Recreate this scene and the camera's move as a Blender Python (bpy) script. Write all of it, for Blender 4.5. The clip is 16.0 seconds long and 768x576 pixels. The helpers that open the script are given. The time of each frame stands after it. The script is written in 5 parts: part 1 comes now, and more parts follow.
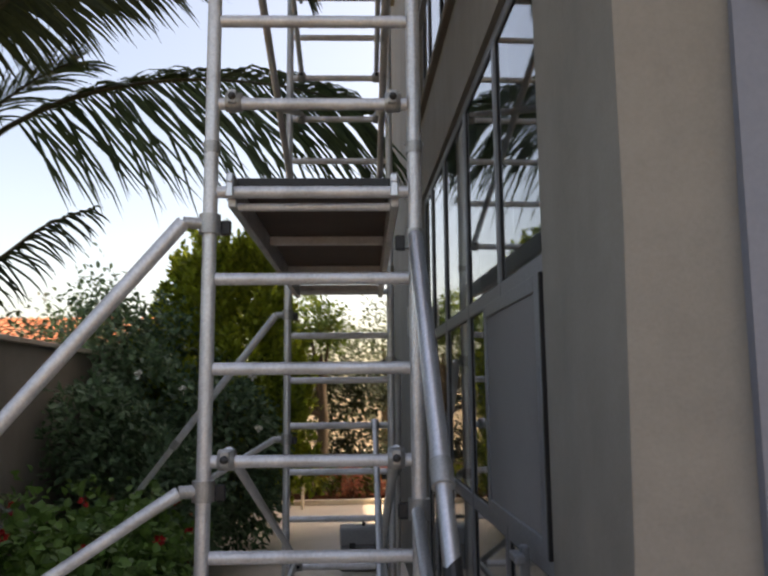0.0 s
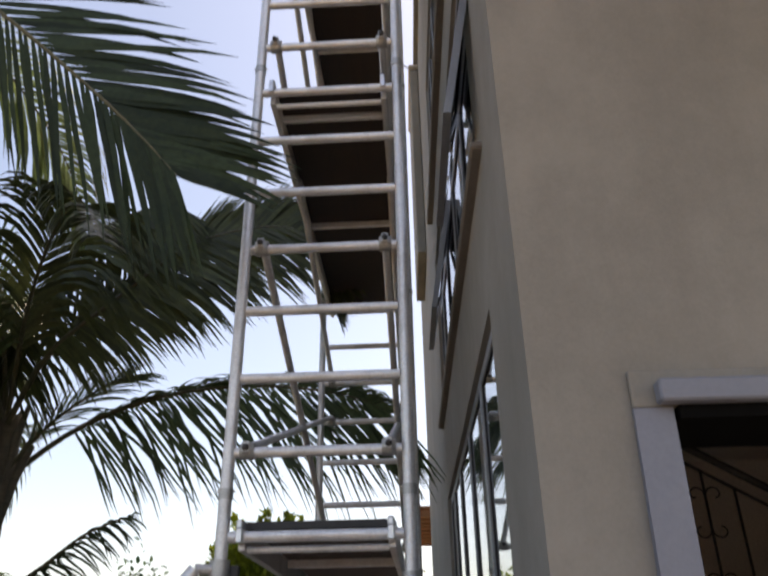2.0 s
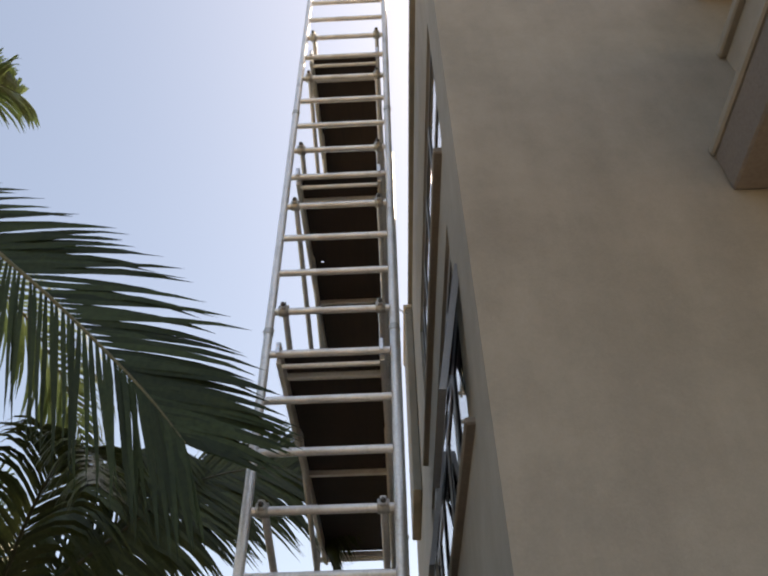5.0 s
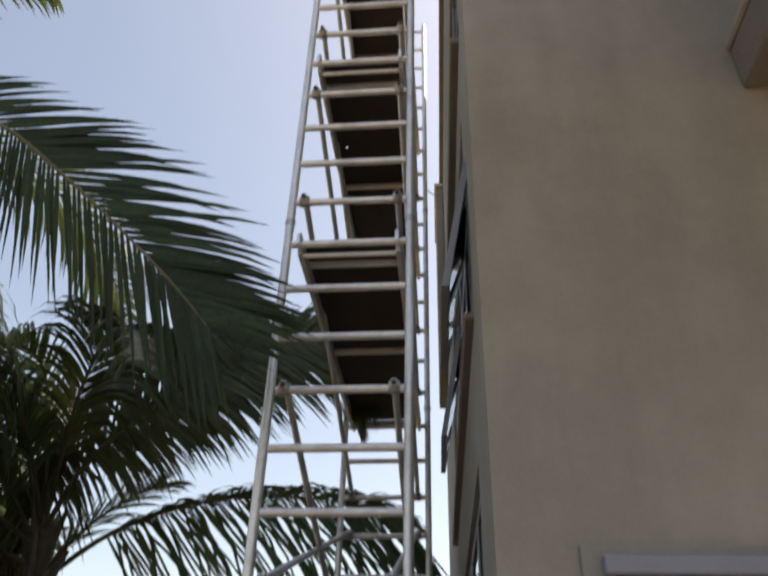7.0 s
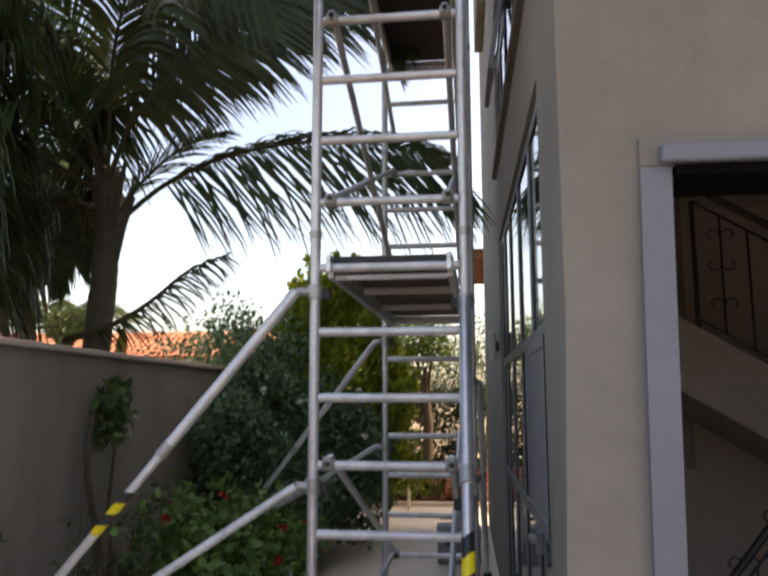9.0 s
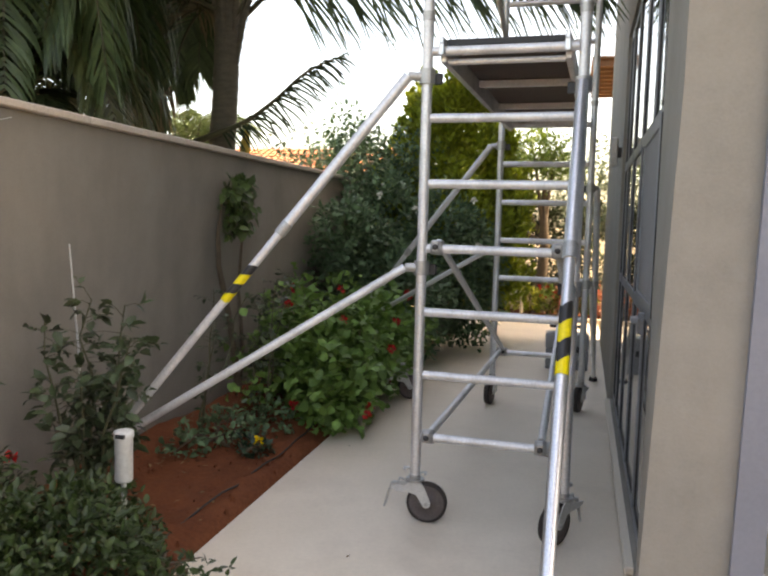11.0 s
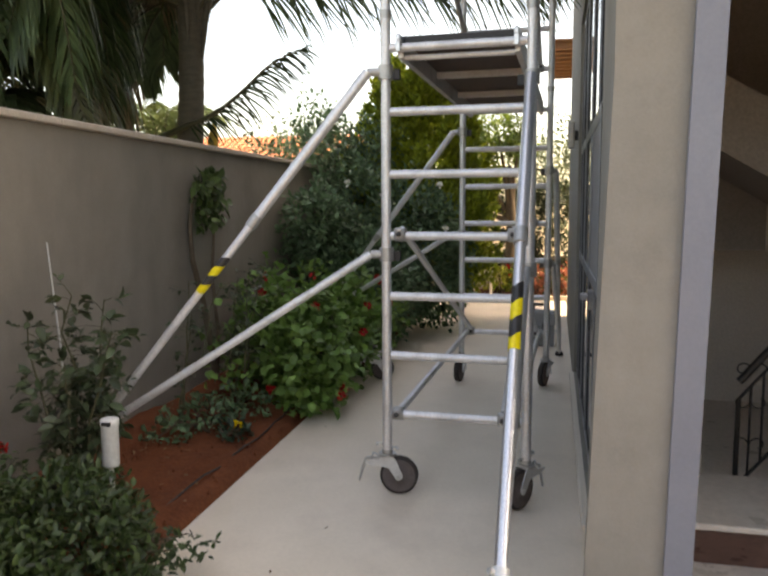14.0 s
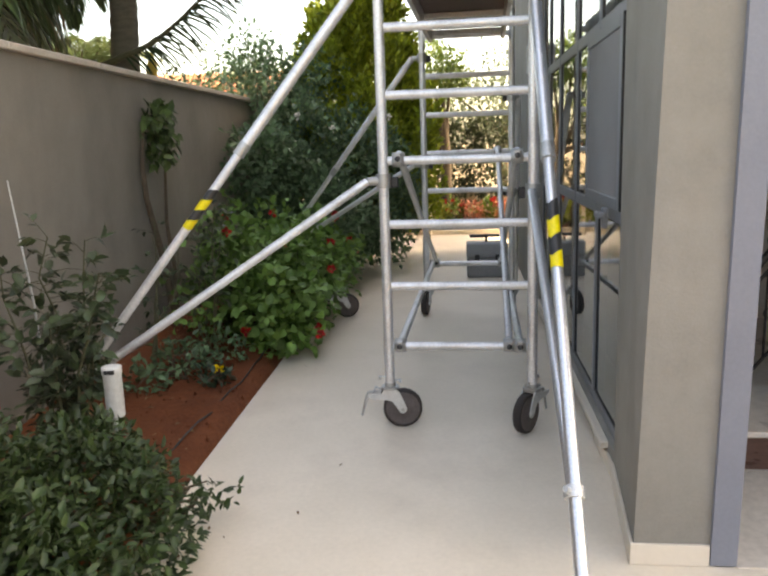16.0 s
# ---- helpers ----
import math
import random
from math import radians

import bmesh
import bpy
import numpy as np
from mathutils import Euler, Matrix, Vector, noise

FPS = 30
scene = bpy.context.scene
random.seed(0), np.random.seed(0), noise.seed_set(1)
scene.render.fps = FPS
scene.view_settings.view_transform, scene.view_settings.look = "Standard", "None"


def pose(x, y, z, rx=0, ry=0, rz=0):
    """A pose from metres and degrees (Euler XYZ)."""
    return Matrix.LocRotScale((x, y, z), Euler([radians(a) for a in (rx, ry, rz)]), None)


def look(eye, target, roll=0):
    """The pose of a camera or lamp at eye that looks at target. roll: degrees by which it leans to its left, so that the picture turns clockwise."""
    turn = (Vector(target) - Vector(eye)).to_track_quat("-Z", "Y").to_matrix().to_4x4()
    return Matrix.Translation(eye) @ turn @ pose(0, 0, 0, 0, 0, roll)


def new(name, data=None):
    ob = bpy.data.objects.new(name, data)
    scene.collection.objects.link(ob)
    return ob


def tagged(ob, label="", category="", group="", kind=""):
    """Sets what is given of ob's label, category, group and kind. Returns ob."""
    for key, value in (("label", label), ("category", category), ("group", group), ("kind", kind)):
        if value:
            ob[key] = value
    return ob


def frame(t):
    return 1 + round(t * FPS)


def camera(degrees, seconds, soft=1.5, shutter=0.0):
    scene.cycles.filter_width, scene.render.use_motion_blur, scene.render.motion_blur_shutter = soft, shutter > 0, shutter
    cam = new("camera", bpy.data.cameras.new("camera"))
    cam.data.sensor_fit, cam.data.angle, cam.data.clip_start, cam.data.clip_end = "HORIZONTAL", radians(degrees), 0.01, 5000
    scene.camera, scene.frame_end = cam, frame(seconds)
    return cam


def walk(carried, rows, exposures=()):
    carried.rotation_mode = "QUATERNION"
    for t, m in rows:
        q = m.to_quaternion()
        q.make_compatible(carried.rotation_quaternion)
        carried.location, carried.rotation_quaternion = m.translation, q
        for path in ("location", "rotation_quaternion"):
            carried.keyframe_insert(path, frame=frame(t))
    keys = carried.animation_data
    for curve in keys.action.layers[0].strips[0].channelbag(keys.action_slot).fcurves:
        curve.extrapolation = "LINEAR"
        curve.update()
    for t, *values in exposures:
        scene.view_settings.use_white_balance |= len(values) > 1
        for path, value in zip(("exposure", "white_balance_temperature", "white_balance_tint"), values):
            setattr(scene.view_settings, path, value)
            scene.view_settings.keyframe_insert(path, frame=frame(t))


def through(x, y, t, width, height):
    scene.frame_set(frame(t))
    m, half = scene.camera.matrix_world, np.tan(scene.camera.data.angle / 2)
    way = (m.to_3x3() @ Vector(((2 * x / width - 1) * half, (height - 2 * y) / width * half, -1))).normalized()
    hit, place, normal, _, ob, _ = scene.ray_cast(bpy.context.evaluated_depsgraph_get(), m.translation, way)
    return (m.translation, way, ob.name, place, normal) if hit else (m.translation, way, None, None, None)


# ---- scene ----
cam = camera(54.9, 16.0, soft=2.3, shutter=0.4)
PATH = [
    (0, (0.536, -2.524, 1.575), (0.588, -0.544, 1.853), -0.5),
    (0.5, (0.783, -2.515, 1.632), (0.668, -0.554, 2.008), 1.1),
    (1, (0.817, -2.632, 1.727), (0.72, -0.708, 2.264), -1.0),
    (1.5, (0.724, -2.786, 1.758), (0.672, -0.943, 2.533), -1.0),
    (2, (0.765, -2.876, 1.8), (0.681, -1.107, 2.728), -1.0),
    (2.5, (0.733, -2.957, 1.832), (0.67, -1.268, 2.902), -0.8),
    (3, (0.748, -3.0, 1.854), (0.674, -1.383, 3.029), -0.5),
    (3.5, (0.722, -3.044, 1.863), (0.676, -1.527, 3.166), -0.5),
    (4, (0.689, -3.059, 1.872), (0.658, -1.634, 3.275), -1.0),
    (6.5, (0.909, -3.317, 1.862), (0.787, -1.807, 3.167), 0.6),
    (7, (0.917, -3.353, 1.854), (0.747, -1.707, 2.978), 1.6),
    (7.5, (0.888, -3.463, 1.818), (0.727, -1.676, 2.703), -1.7),
    (8, (0.817, -3.538, 1.78), (0.678, -1.661, 2.457), -1.8),
    (8.5, (0.821, -3.464, 1.71), (0.615, -1.538, 2.209), -1.2),
    (9, (0.776, -3.422, 1.659), (0.521, -1.46, 1.951), -0.1),
    (9.5, (0.756, -3.422, 1.562), (0.438, -1.451, 1.686), 0.8),
    (10, (0.744, -3.455, 1.5), (0.362, -1.493, 1.412), 0.9),
    (12.5, (1.005, -3.461, 1.458), (0.266, -1.615, 1.243), 2.0),
    (13, (0.935, -3.507, 1.522), (0.296, -1.623, 1.311), 0.6),
    (13.5, (0.93, -3.557, 1.513), (0.369, -1.644, 1.355), -0.7),
    (14, (0.923, -3.637, 1.498), (0.427, -1.712, 1.278), -0.3),
    (14.5, (0.875, -3.666, 1.43), (0.411, -1.754, 1.072), -0.4),
    (15, (0.738, -3.648, 1.416), (0.299, -1.746, 0.977), -0.9),
    (15.5, (0.581, -3.564, 1.417), (0.258, -1.64, 0.98), -2.7),
    (16, (0.473, -3.589, 1.419), (0.208, -1.642, 1.043), -1.9),
]
# stops and white balance of the phone's picture along the walk
EXPOSURES = [(0, 1.24, 8700, 17), (1.5, 1.3, 8300, 18), (2.5, 1.24, 8300, 17), (4, 1.24, 8600, 12), (6.5, 1.08, 8600, 12), (7, 1.06, 8600, 13), (8, 1.2, 8300, 18), (9, 1.44, 8300, 18), (10, 1.9, 8900, 16), (12.5, 2.52, 9550, 14), (13.5, 2.1, 9500, 14), (14, 2.08, 9600, 14), (15, 2.45, 9600, 13), (16, 2.54, 9500, 12)]
walk(cam, [(t, look(eye, target, roll)) for t, eye, target, roll in PATH], EXPOSURES)
# ---- light ----
world = bpy.data.worlds.new("hazy_sky")
scene.world = world
world.use_nodes = True
sky = world.node_tree.nodes.new("ShaderNodeTexSky")
sky.sky_type = "NISHITA"
sky.sun_disc = False
SUN_ELEVATION, SUN_AZIMUTH = 52.0, 71.0   # azimuth from +y towards +x
sky.sun_elevation, sky.sun_rotation = radians(SUN_ELEVATION), radians(SUN_AZIMUTH)
sky.air_density, sky.dust_density, sky.ozone_density = 1.0, 2.8, 1.0
world.node_tree.links.new(sky.outputs[0], world.node_tree.nodes["Background"].inputs[0])
world.node_tree.nodes["Background"].inputs[1].default_value = 0.15
sun = new("sun", bpy.data.lights.new("sun", "SUN"))
sun.data.energy, sun.data.angle, sun.data.color = 2.6, radians(1.0), (1.0, 0.93, 0.82)
_e, _a = radians(SUN_ELEVATION), radians(SUN_AZIMUTH)
sun.matrix_world = look((math.sin(_a) * math.cos(_e) * 40, math.cos(_a) * math.cos(_e) * 40, math.sin(_e) * 40), (0, 0, 0))

# ---- materials ----


def ramp_colors(nt, fac, c0, c1, lo=0.3, hi=0.7):
    r = nt.nodes.new("ShaderNodeValToRGB")
    r.color_ramp.elements[0].position, r.color_ramp.elements[1].position = lo, hi
    r.color_ramp.elements[0].color, r.color_ramp.elements[1].color = (*c0, 1), (*c1, 1)
    nt.links.new(fac, r.inputs[0])
    return r.outputs[0]


def noise_of(nt, coords, scale, detail=4.0, rough=0.55, stretch=None):
    n = nt.nodes.new("ShaderNodeTexNoise")
    n.inputs["Scale"].default_value, n.inputs["Detail"].default_value, n.inputs["Roughness"].default_value = scale, detail, rough
    if stretch:
        m = nt.nodes.new("ShaderNodeMapping")
        m.inputs["Scale"].default_value = stretch
        nt.links.new(coords, m.inputs["Vector"])
        coords = m.outputs[0]
    nt.links.new(coords, n.inputs["Vector"])
    return n.outputs["Fac"]


def mix_colors(nt, fac, a, b, mode="MIX"):
    m = nt.nodes.new("ShaderNodeMix")
    m.data_type, m.blend_type = "RGBA", mode
    for sock, val in ((m.inputs["Factor"], fac), (m.inputs["A"], a), (m.inputs["B"], b)):
        if hasattr(val, "is_output"):
            nt.links.new(val, sock)
        elif isinstance(val, tuple):
            sock.default_value = (*val, 1)
        else:
            sock.default_value = val
    return m.outputs["Result"]


def surface(name, dark, light, scale=6.0, fine=60.0, rough=0.7, metal=0.0, bump=0.15, bump_scale=None, stain=None, stain_scale=1.2,
            stretch=None, per_piece=0.0, per_leaf=0.0, streak=0.0, gloss_noise=0.1, spec=0.5, see_through=0.0, grain_mix=0.35):
    """A material with colour varied at two scales, fine relief and uneven gloss."""
    m = bpy.data.materials.new(name)
    m.use_nodes = True
    nt = m.node_tree
    b = nt.nodes["Principled BSDF"]
    co = nt.nodes.new("ShaderNodeTexCoord").outputs["Object"]
    broad = noise_of(nt, co, scale, 5, 0.6, stretch)
    grain = noise_of(nt, co, fine, 3, 0.6, stretch)
    col = ramp_colors(nt, broad, dark, light)
    col = mix_colors(nt, grain_mix, col, ramp_colors(nt, grain, tuple(c * 0.72 for c in dark), tuple(min(1, c * 1.18) for c in light)))
    if stain:
        blot = noise_of(nt, co, stain_scale, 6, 0.65)
        mask = ramp_colors(nt, blot, (0, 0, 0), (1, 1, 1), 0.52, 0.75)
        col = mix_colors(nt, mask, col, mix_colors(nt, 0.55, col, stain))
    if streak:
        run = noise_of(nt, co, 1.0, 5, 0.6, (2.6, 2.6, 0.45))
        trowel = noise_of(nt, co, 5.0, 6, 0.7)
        for fac, amount in ((run, streak), (trowel, streak * 0.7)):
            shade = ramp_colors(nt, fac, (1 - amount,) * 3, (1.0, 1.0, 1.0), 0.36, 0.62)
            col = mix_colors(nt, 1.0, col, shade, "MULTIPLY")
    if per_piece or per_leaf:
        src = nt.nodes.new("ShaderNodeObjectInfo").outputs["Random"] if per_piece else nt.nodes.new("ShaderNodeNewGeometry").outputs["Random Per Island"]
        hsv = nt.nodes.new("ShaderNodeHueSaturation")
        mr = nt.nodes.new("ShaderNodeMapRange")
        amount = per_piece or per_leaf
        mr.inputs["To Min"].default_value, mr.inputs["To Max"].default_value = 1 - amount, 1 + amount
        nt.links.new(src, mr.inputs["Value"])
        nt.links.new(mr.outputs[0], hsv.inputs["Value"])
        nt.links.new(col, hsv.inputs["Color"])
        col = hsv.outputs[0]
    nt.links.new(col, b.inputs["Base Color"])
    rr = nt.nodes.new("ShaderNodeMapRange")
    rr.inputs["To Min"].default_value, rr.inputs["To Max"].default_value = max(0.02, rough - gloss_noise), min(1, rough + gloss_noise)
    nt.links.new(broad, rr.inputs["Value"])
    nt.links.new(rr.outputs[0], b.inputs["Roughness"])
    b.inputs["Metallic"].default_value = metal
    b.inputs["Specular IOR Level"].default_value = spec
    if bump:
        bp = nt.nodes.new("ShaderNodeBump")
        bp.inputs["Strength"].default_value, bp.inputs["Distance"].default_value = bump, 0.01
        nt.links.new(noise_of(nt, co, bump_scale or fine, 5, 0.65), bp.inputs["Height"])
        nt.links.new(bp.outputs[0], b.inputs["Normal"])
    if see_through:
        tr = nt.nodes.new("ShaderNodeBsdfTranslucent")
        nt.links.new(col, tr.inputs["Color"])
        ms = nt.nodes.new("ShaderNodeMixShader")
        ms.inputs[0].default_value = see_through
        nt.links.new(b.outputs[0], ms.inputs[1])
        nt.links.new(tr.outputs[0], ms.inputs[2])
        nt.links.new(ms.outputs[0], nt.nodes["Material Output"].inputs[0])
    return m


ALU = surface("worn_aluminium", (0.66, 0.66, 0.66), (0.84, 0.84, 0.84), 3, 90, rough=0.48, metal=0.65, bump=0.06, gloss_noise=0.14, stain=(0.33, 0.32, 0.30), stain_scale=5)
ALU_BRIGHT = surface("polished_aluminium", (0.66, 0.67, 0.69), (0.80, 0.81, 0.83), 3, 120, rough=0.36, metal=0.9, bump=0.03, gloss_noise=0.1)
ZINC = surface("zinc_casting", (0.40, 0.40, 0.39), (0.58, 0.58, 0.56), 18, 140, rough=0.5, metal=0.85, bump=0.15)
BLACK_PLASTIC = surface("black_plastic", (0.012, 0.012, 0.013), (0.03, 0.03, 0.032), 20, 120, rough=0.5, bump=0.1)
FORK = surface("zinc_plate", (0.55, 0.56, 0.55), (0.70, 0.71, 0.70), 14, 120, rough=0.5, metal=0.6, bump=0.08)
RUBBER = surface("brown_grey_rubber", (0.022, 0.018, 0.017), (0.045, 0.036, 0.034), 25, 140, rough=0.8, bump=0.2)
HUB = surface("grey_wheel_disc", (0.085, 0.068, 0.064), (0.125, 0.102, 0.097), 20, 100, rough=0.6, bump=0.1)
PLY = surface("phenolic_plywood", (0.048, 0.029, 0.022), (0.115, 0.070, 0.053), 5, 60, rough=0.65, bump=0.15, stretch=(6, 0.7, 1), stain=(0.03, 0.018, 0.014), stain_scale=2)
# plywood of the upper decks, darkened for the shade on their undersides
PLY_SHADED = surface("shaded_plywood", (0.017, 0.012, 0.011), (0.045, 0.030, 0.025), 5, 60, rough=0.7, bump=0.15, stretch=(6, 0.7, 1), stain=(0.05, 0.03, 0.022), stain_scale=2)
YELLOW = surface("yellow_tape", (0.72, 0.56, 0.01), (0.85, 0.70, 0.02), 12, 80, rough=0.35, bump=0.03)
BLACK_TAPE = surface("black_tape", (0.012, 0.012, 0.012), (0.03, 0.03, 0.03), 12, 80, rough=0.35, bump=0.03)
STUCCO = surface("beige_grey_stucco", (0.246, 0.232, 0.203), (0.298, 0.282, 0.252), 1.1, 110, rough=0.9, bump=0.14, bump_scale=110, stain=(0.37, 0.345, 0.30), stain_scale=0.7, spec=0.25, grain_mix=0.12, streak=0.13)
GARDEN_STUCCO = surface("taupe_stucco", (0.249, 0.224, 0.193), (0.307, 0.281, 0.246), 1.3, 100, rough=0.92, bump=0.14, bump_scale=100, stain=(0.21, 0.185, 0.16), stain_scale=0.8, spec=0.2, grain_mix=0.12, streak=0.10)
COPING = surface("pale_coping_stone", (0.50, 0.44, 0.37), (0.64, 0.57, 0.49), 4, 60, rough=0.75, bump=0.2, per_piece=0.06, stain=(0.35, 0.30, 0.25), stain_scale=3)
PAVING = surface("cream_limestone", (0.66, 0.57, 0.45), (0.76, 0.665, 0.545), 1.6, 45, rough=0.55, bump=0.05, stain=(0.50, 0.42, 0.34), stain_scale=1.1, gloss_noise=0.12, per_piece=0.02, grain_mix=0.12)
SKIRTING = surface("cream_skirting_tile", (0.64, 0.57, 0.47), (0.69, 0.62, 0.52), 1.5, 30, rough=0.5, bump=0.03, per_piece=0.03, grain_mix=0.1)
SOIL = surface("red_soil", (0.095, 0.028, 0.012), (0.200, 0.066, 0.029), 5, 55, rough=0.95, bump=1.0, bump_scale=24, stain=(0.13, 0.05, 0.03), stain_scale=3, spec=0.15)
EARTH = surface("dry_ground", (0.20, 0.15, 0.09), (0.33, 0.25, 0.16), 0.4, 12, rough=0.95, bump=0.5, stain=(0.10, 0.13, 0.04), stain_scale=0.15, spec=0.15)
FRAME_GREY = surface("blue_grey_aluminium_frame", (0.17, 0.185, 0.205), (0.23, 0.245, 0.265), 4, 90, rough=0.45, metal=0.2, bump=0.04)
SCREEN = surface("grey_insect_screen", (0.19, 0.19, 0.195), (0.255, 0.255, 0.26), 3, 400, rough=0.75, bump=0.12, bump_scale=500)
GASKET = surface("black_gasket", (0.01, 0.01, 0.01), (0.02, 0.02, 0.02), 20, 90, rough=0.7, bump=0)
DOOR_PAINT = surface("blue_grey_door_paint", (0.165, 0.180, 0.222), (0.205, 0.220, 0.262), 2, 70, rough=0.5, bump=0.08, stain=(0.27, 0.28, 0.31), stain_scale=1.4, grain_mix=0.15)
# near black without gloss, painted as the shade of a deep slot
SLOT_SHADE = surface("slot_shade", (0.003, 0.003, 0.003), (0.006, 0.006, 0.006), 20, 90, rough=0.9, bump=0, spec=0.05)
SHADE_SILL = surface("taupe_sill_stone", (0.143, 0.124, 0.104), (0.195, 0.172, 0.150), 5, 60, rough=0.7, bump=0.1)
INNER_WALL = surface("inner_plaster", (0.58, 0.53, 0.47), (0.68, 0.63, 0.57), 1.2, 60, rough=0.9, bump=0.1)
# shade of the unlit room, put into the partition's colour
ROOM_SHADE = surface("room_shade_plaster", (0.10, 0.10, 0.10), (0.15, 0.15, 0.15), 1.2, 60, rough=0.9, bump=0.05)
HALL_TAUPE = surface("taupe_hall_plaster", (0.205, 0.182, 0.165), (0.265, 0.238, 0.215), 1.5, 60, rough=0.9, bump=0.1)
MARBLE = surface("pale_marble", (0.55, 0.49, 0.42), (0.68, 0.62, 0.55), 2.2, 30, rough=0.3, bump=0.02, stain=(0.48, 0.40, 0.33), stain_scale=1.7)
BROWN_STONE = surface("brown_marble", (0.055, 0.022, 0.014), (0.125, 0.06, 0.042), 7, 40, rough=0.3, bump=0.02, stretch=(1, 1, 4), stain=(0.20, 0.11, 0.08), stain_scale=6)
IRON = surface("wrought_iron", (0.012, 0.011, 0.010), (0.03, 0.028, 0.026), 20, 90, rough=0.5, metal=0.3, bump=0.15)
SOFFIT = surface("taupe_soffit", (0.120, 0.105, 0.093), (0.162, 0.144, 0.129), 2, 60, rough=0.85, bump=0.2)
WOOD = surface("pergola_wood", (0.20, 0.09, 0.045), (0.36, 0.18, 0.09), 4, 60, rough=0.65, bump=0.2, stretch=(1, 8, 8), per_piece=0.1)
TERRACOTTA = surface("terracotta_tiles", (0.44, 0.145, 0.065), (0.56, 0.22, 0.115), 3, 30, rough=0.85, bump=0.2, per_leaf=0.12)
FAR_WALL = surface("sunlit_render", (0.62, 0.53, 0.40), (0.74, 0.65, 0.52), 1, 40, rough=0.9, bump=0.1)
PIPE = surface("white_pvc", (0.516, 0.516, 0.492), (0.610, 0.610, 0.586), 6, 60, rough=0.45, bump=0.03, stain=(0.45, 0.42, 0.36), stain_scale=12)
HOSE = surface("black_drip_hose", (0.012, 0.012, 0.012), (0.035, 0.032, 0.03), 10, 80, rough=0.6, bump=0.05)
CASE_GREY = surface("grey_tool_case", (0.20, 0.205, 0.215), (0.27, 0.275, 0.285), 6, 60, rough=0.55, bump=0.05)
CASE_LIGHT = surface("pale_grey_panel", (0.26, 0.27, 0.28), (0.34, 0.35, 0.36), 6, 60, rough=0.5, bump=0.05)
LAMP_BLACK = surface("dark_lamp_casting", (0.03, 0.03, 0.03), (0.06, 0.06, 0.06), 14, 90, rough=0.5, bump=0.1)
BARK = surface("grey_green_palm_bark", (0.055, 0.050, 0.037), (0.125, 0.113, 0.085), 4, 30, rough=0.9, bump=0.6, bump_scale=18, stretch=(2, 2, 9), stain=(0.07, 0.09, 0.045), stain_scale=2)
TWIG = surface("brown_twig", (0.07, 0.05, 0.033), (0.14, 0.105, 0.07), 12, 60, rough=0.85, bump=0.3)
CANE = surface("green_brown_cane", (0.055, 0.06, 0.028), (0.11, 0.10, 0.05), 10, 60, rough=0.7, bump=0.2)
RACHIS = surface("olive_palm_stem", (0.032, 0.034, 0.015), (0.075, 0.070, 0.032), 6, 50, rough=0.55, bump=0.15)


def leaf_stuff(name, dark, light, rough=0.42, through=0.25, scale=3.0, spec=0.4):
    return surface(name, dark, light, scale, 40, rough=rough, bump=0.08, per_leaf=0.4, see_through=through, spec=spec)


PALM_LEAF = leaf_stuff("palm_leaflet", (0.037, 0.064, 0.029), (0.078, 0.122, 0.050), 0.45, 0.2, spec=0.35)
# paler copy of the palm leaflet, with sunlight put into its colour
PALM_SUNLIT = leaf_stuff("sunlit_palm_leaflet", (0.07, 0.11, 0.04), (0.14, 0.19, 0.08), 0.4, 0.3)
# the palm leaflet again, darkened: backlit shade is in the colour
PALM_SHADED = leaf_stuff("shaded_palm_leaflet", (0.014, 0.027, 0.013), (0.032, 0.050, 0.021), 0.5, 0.2, spec=0.2)
PALM_OLIVE = leaf_stuff("olive_palm_leaflet", (0.036, 0.050, 0.018), (0.075, 0.090, 0.032), 0.45, 0.22, spec=0.3)
PALM_DRY = leaf_stuff("dry_palm_leaflet", (0.13, 0.105, 0.065), (0.22, 0.18, 0.115), 0.6, 0.2)
LEAF_DARK = leaf_stuff("glossy_dark_leaf", (0.018, 0.040, 0.011), (0.052, 0.082, 0.024), 0.40, 0.2, scale=4.0)
LEAF_ROSE = leaf_stuff("rose_leaf", (0.048, 0.048, 0.027), (0.062, 0.108, 0.047), 0.42, 0.2, scale=1.4)
LEAF_GERANIUM = leaf_stuff("geranium_leaf", (0.083, 0.172, 0.039), (0.172, 0.299, 0.071), 0.55, 0.25)
LEAF_SHRUB = leaf_stuff("shrub_leaf", (0.014, 0.036, 0.021), (0.036, 0.068, 0.034), 0.45, 0.18)
LEAF_TALL = leaf_stuff("tall_shrub_leaf", (0.075, 0.145, 0.078), (0.165, 0.265, 0.135), 0.42, 0.3)
LEAF_CLIMBER = leaf_stuff("climber_leaf", (0.055, 0.095, 0.030), (0.110, 0.170, 0.055), 0.5, 0.25)
LEAF_CYPRESS = leaf_stuff("golden_cypress_leaf", (0.161, 0.243, 0.022), (0.387, 0.437, 0.049), 0.6, 0.3)
LEAF_BRIGHT = leaf_stuff("bright_tree_leaf", (0.10, 0.17, 0.03), (0.20, 0.28, 0.06), 0.5, 0.35)
# pale because the bright haze over the far tree is in the colour
LEAF_HAZED = leaf_stuff("sun_hazed_leaf", (0.11, 0.15, 0.085), (0.19, 0.235, 0.145), 0.6, 0.3)
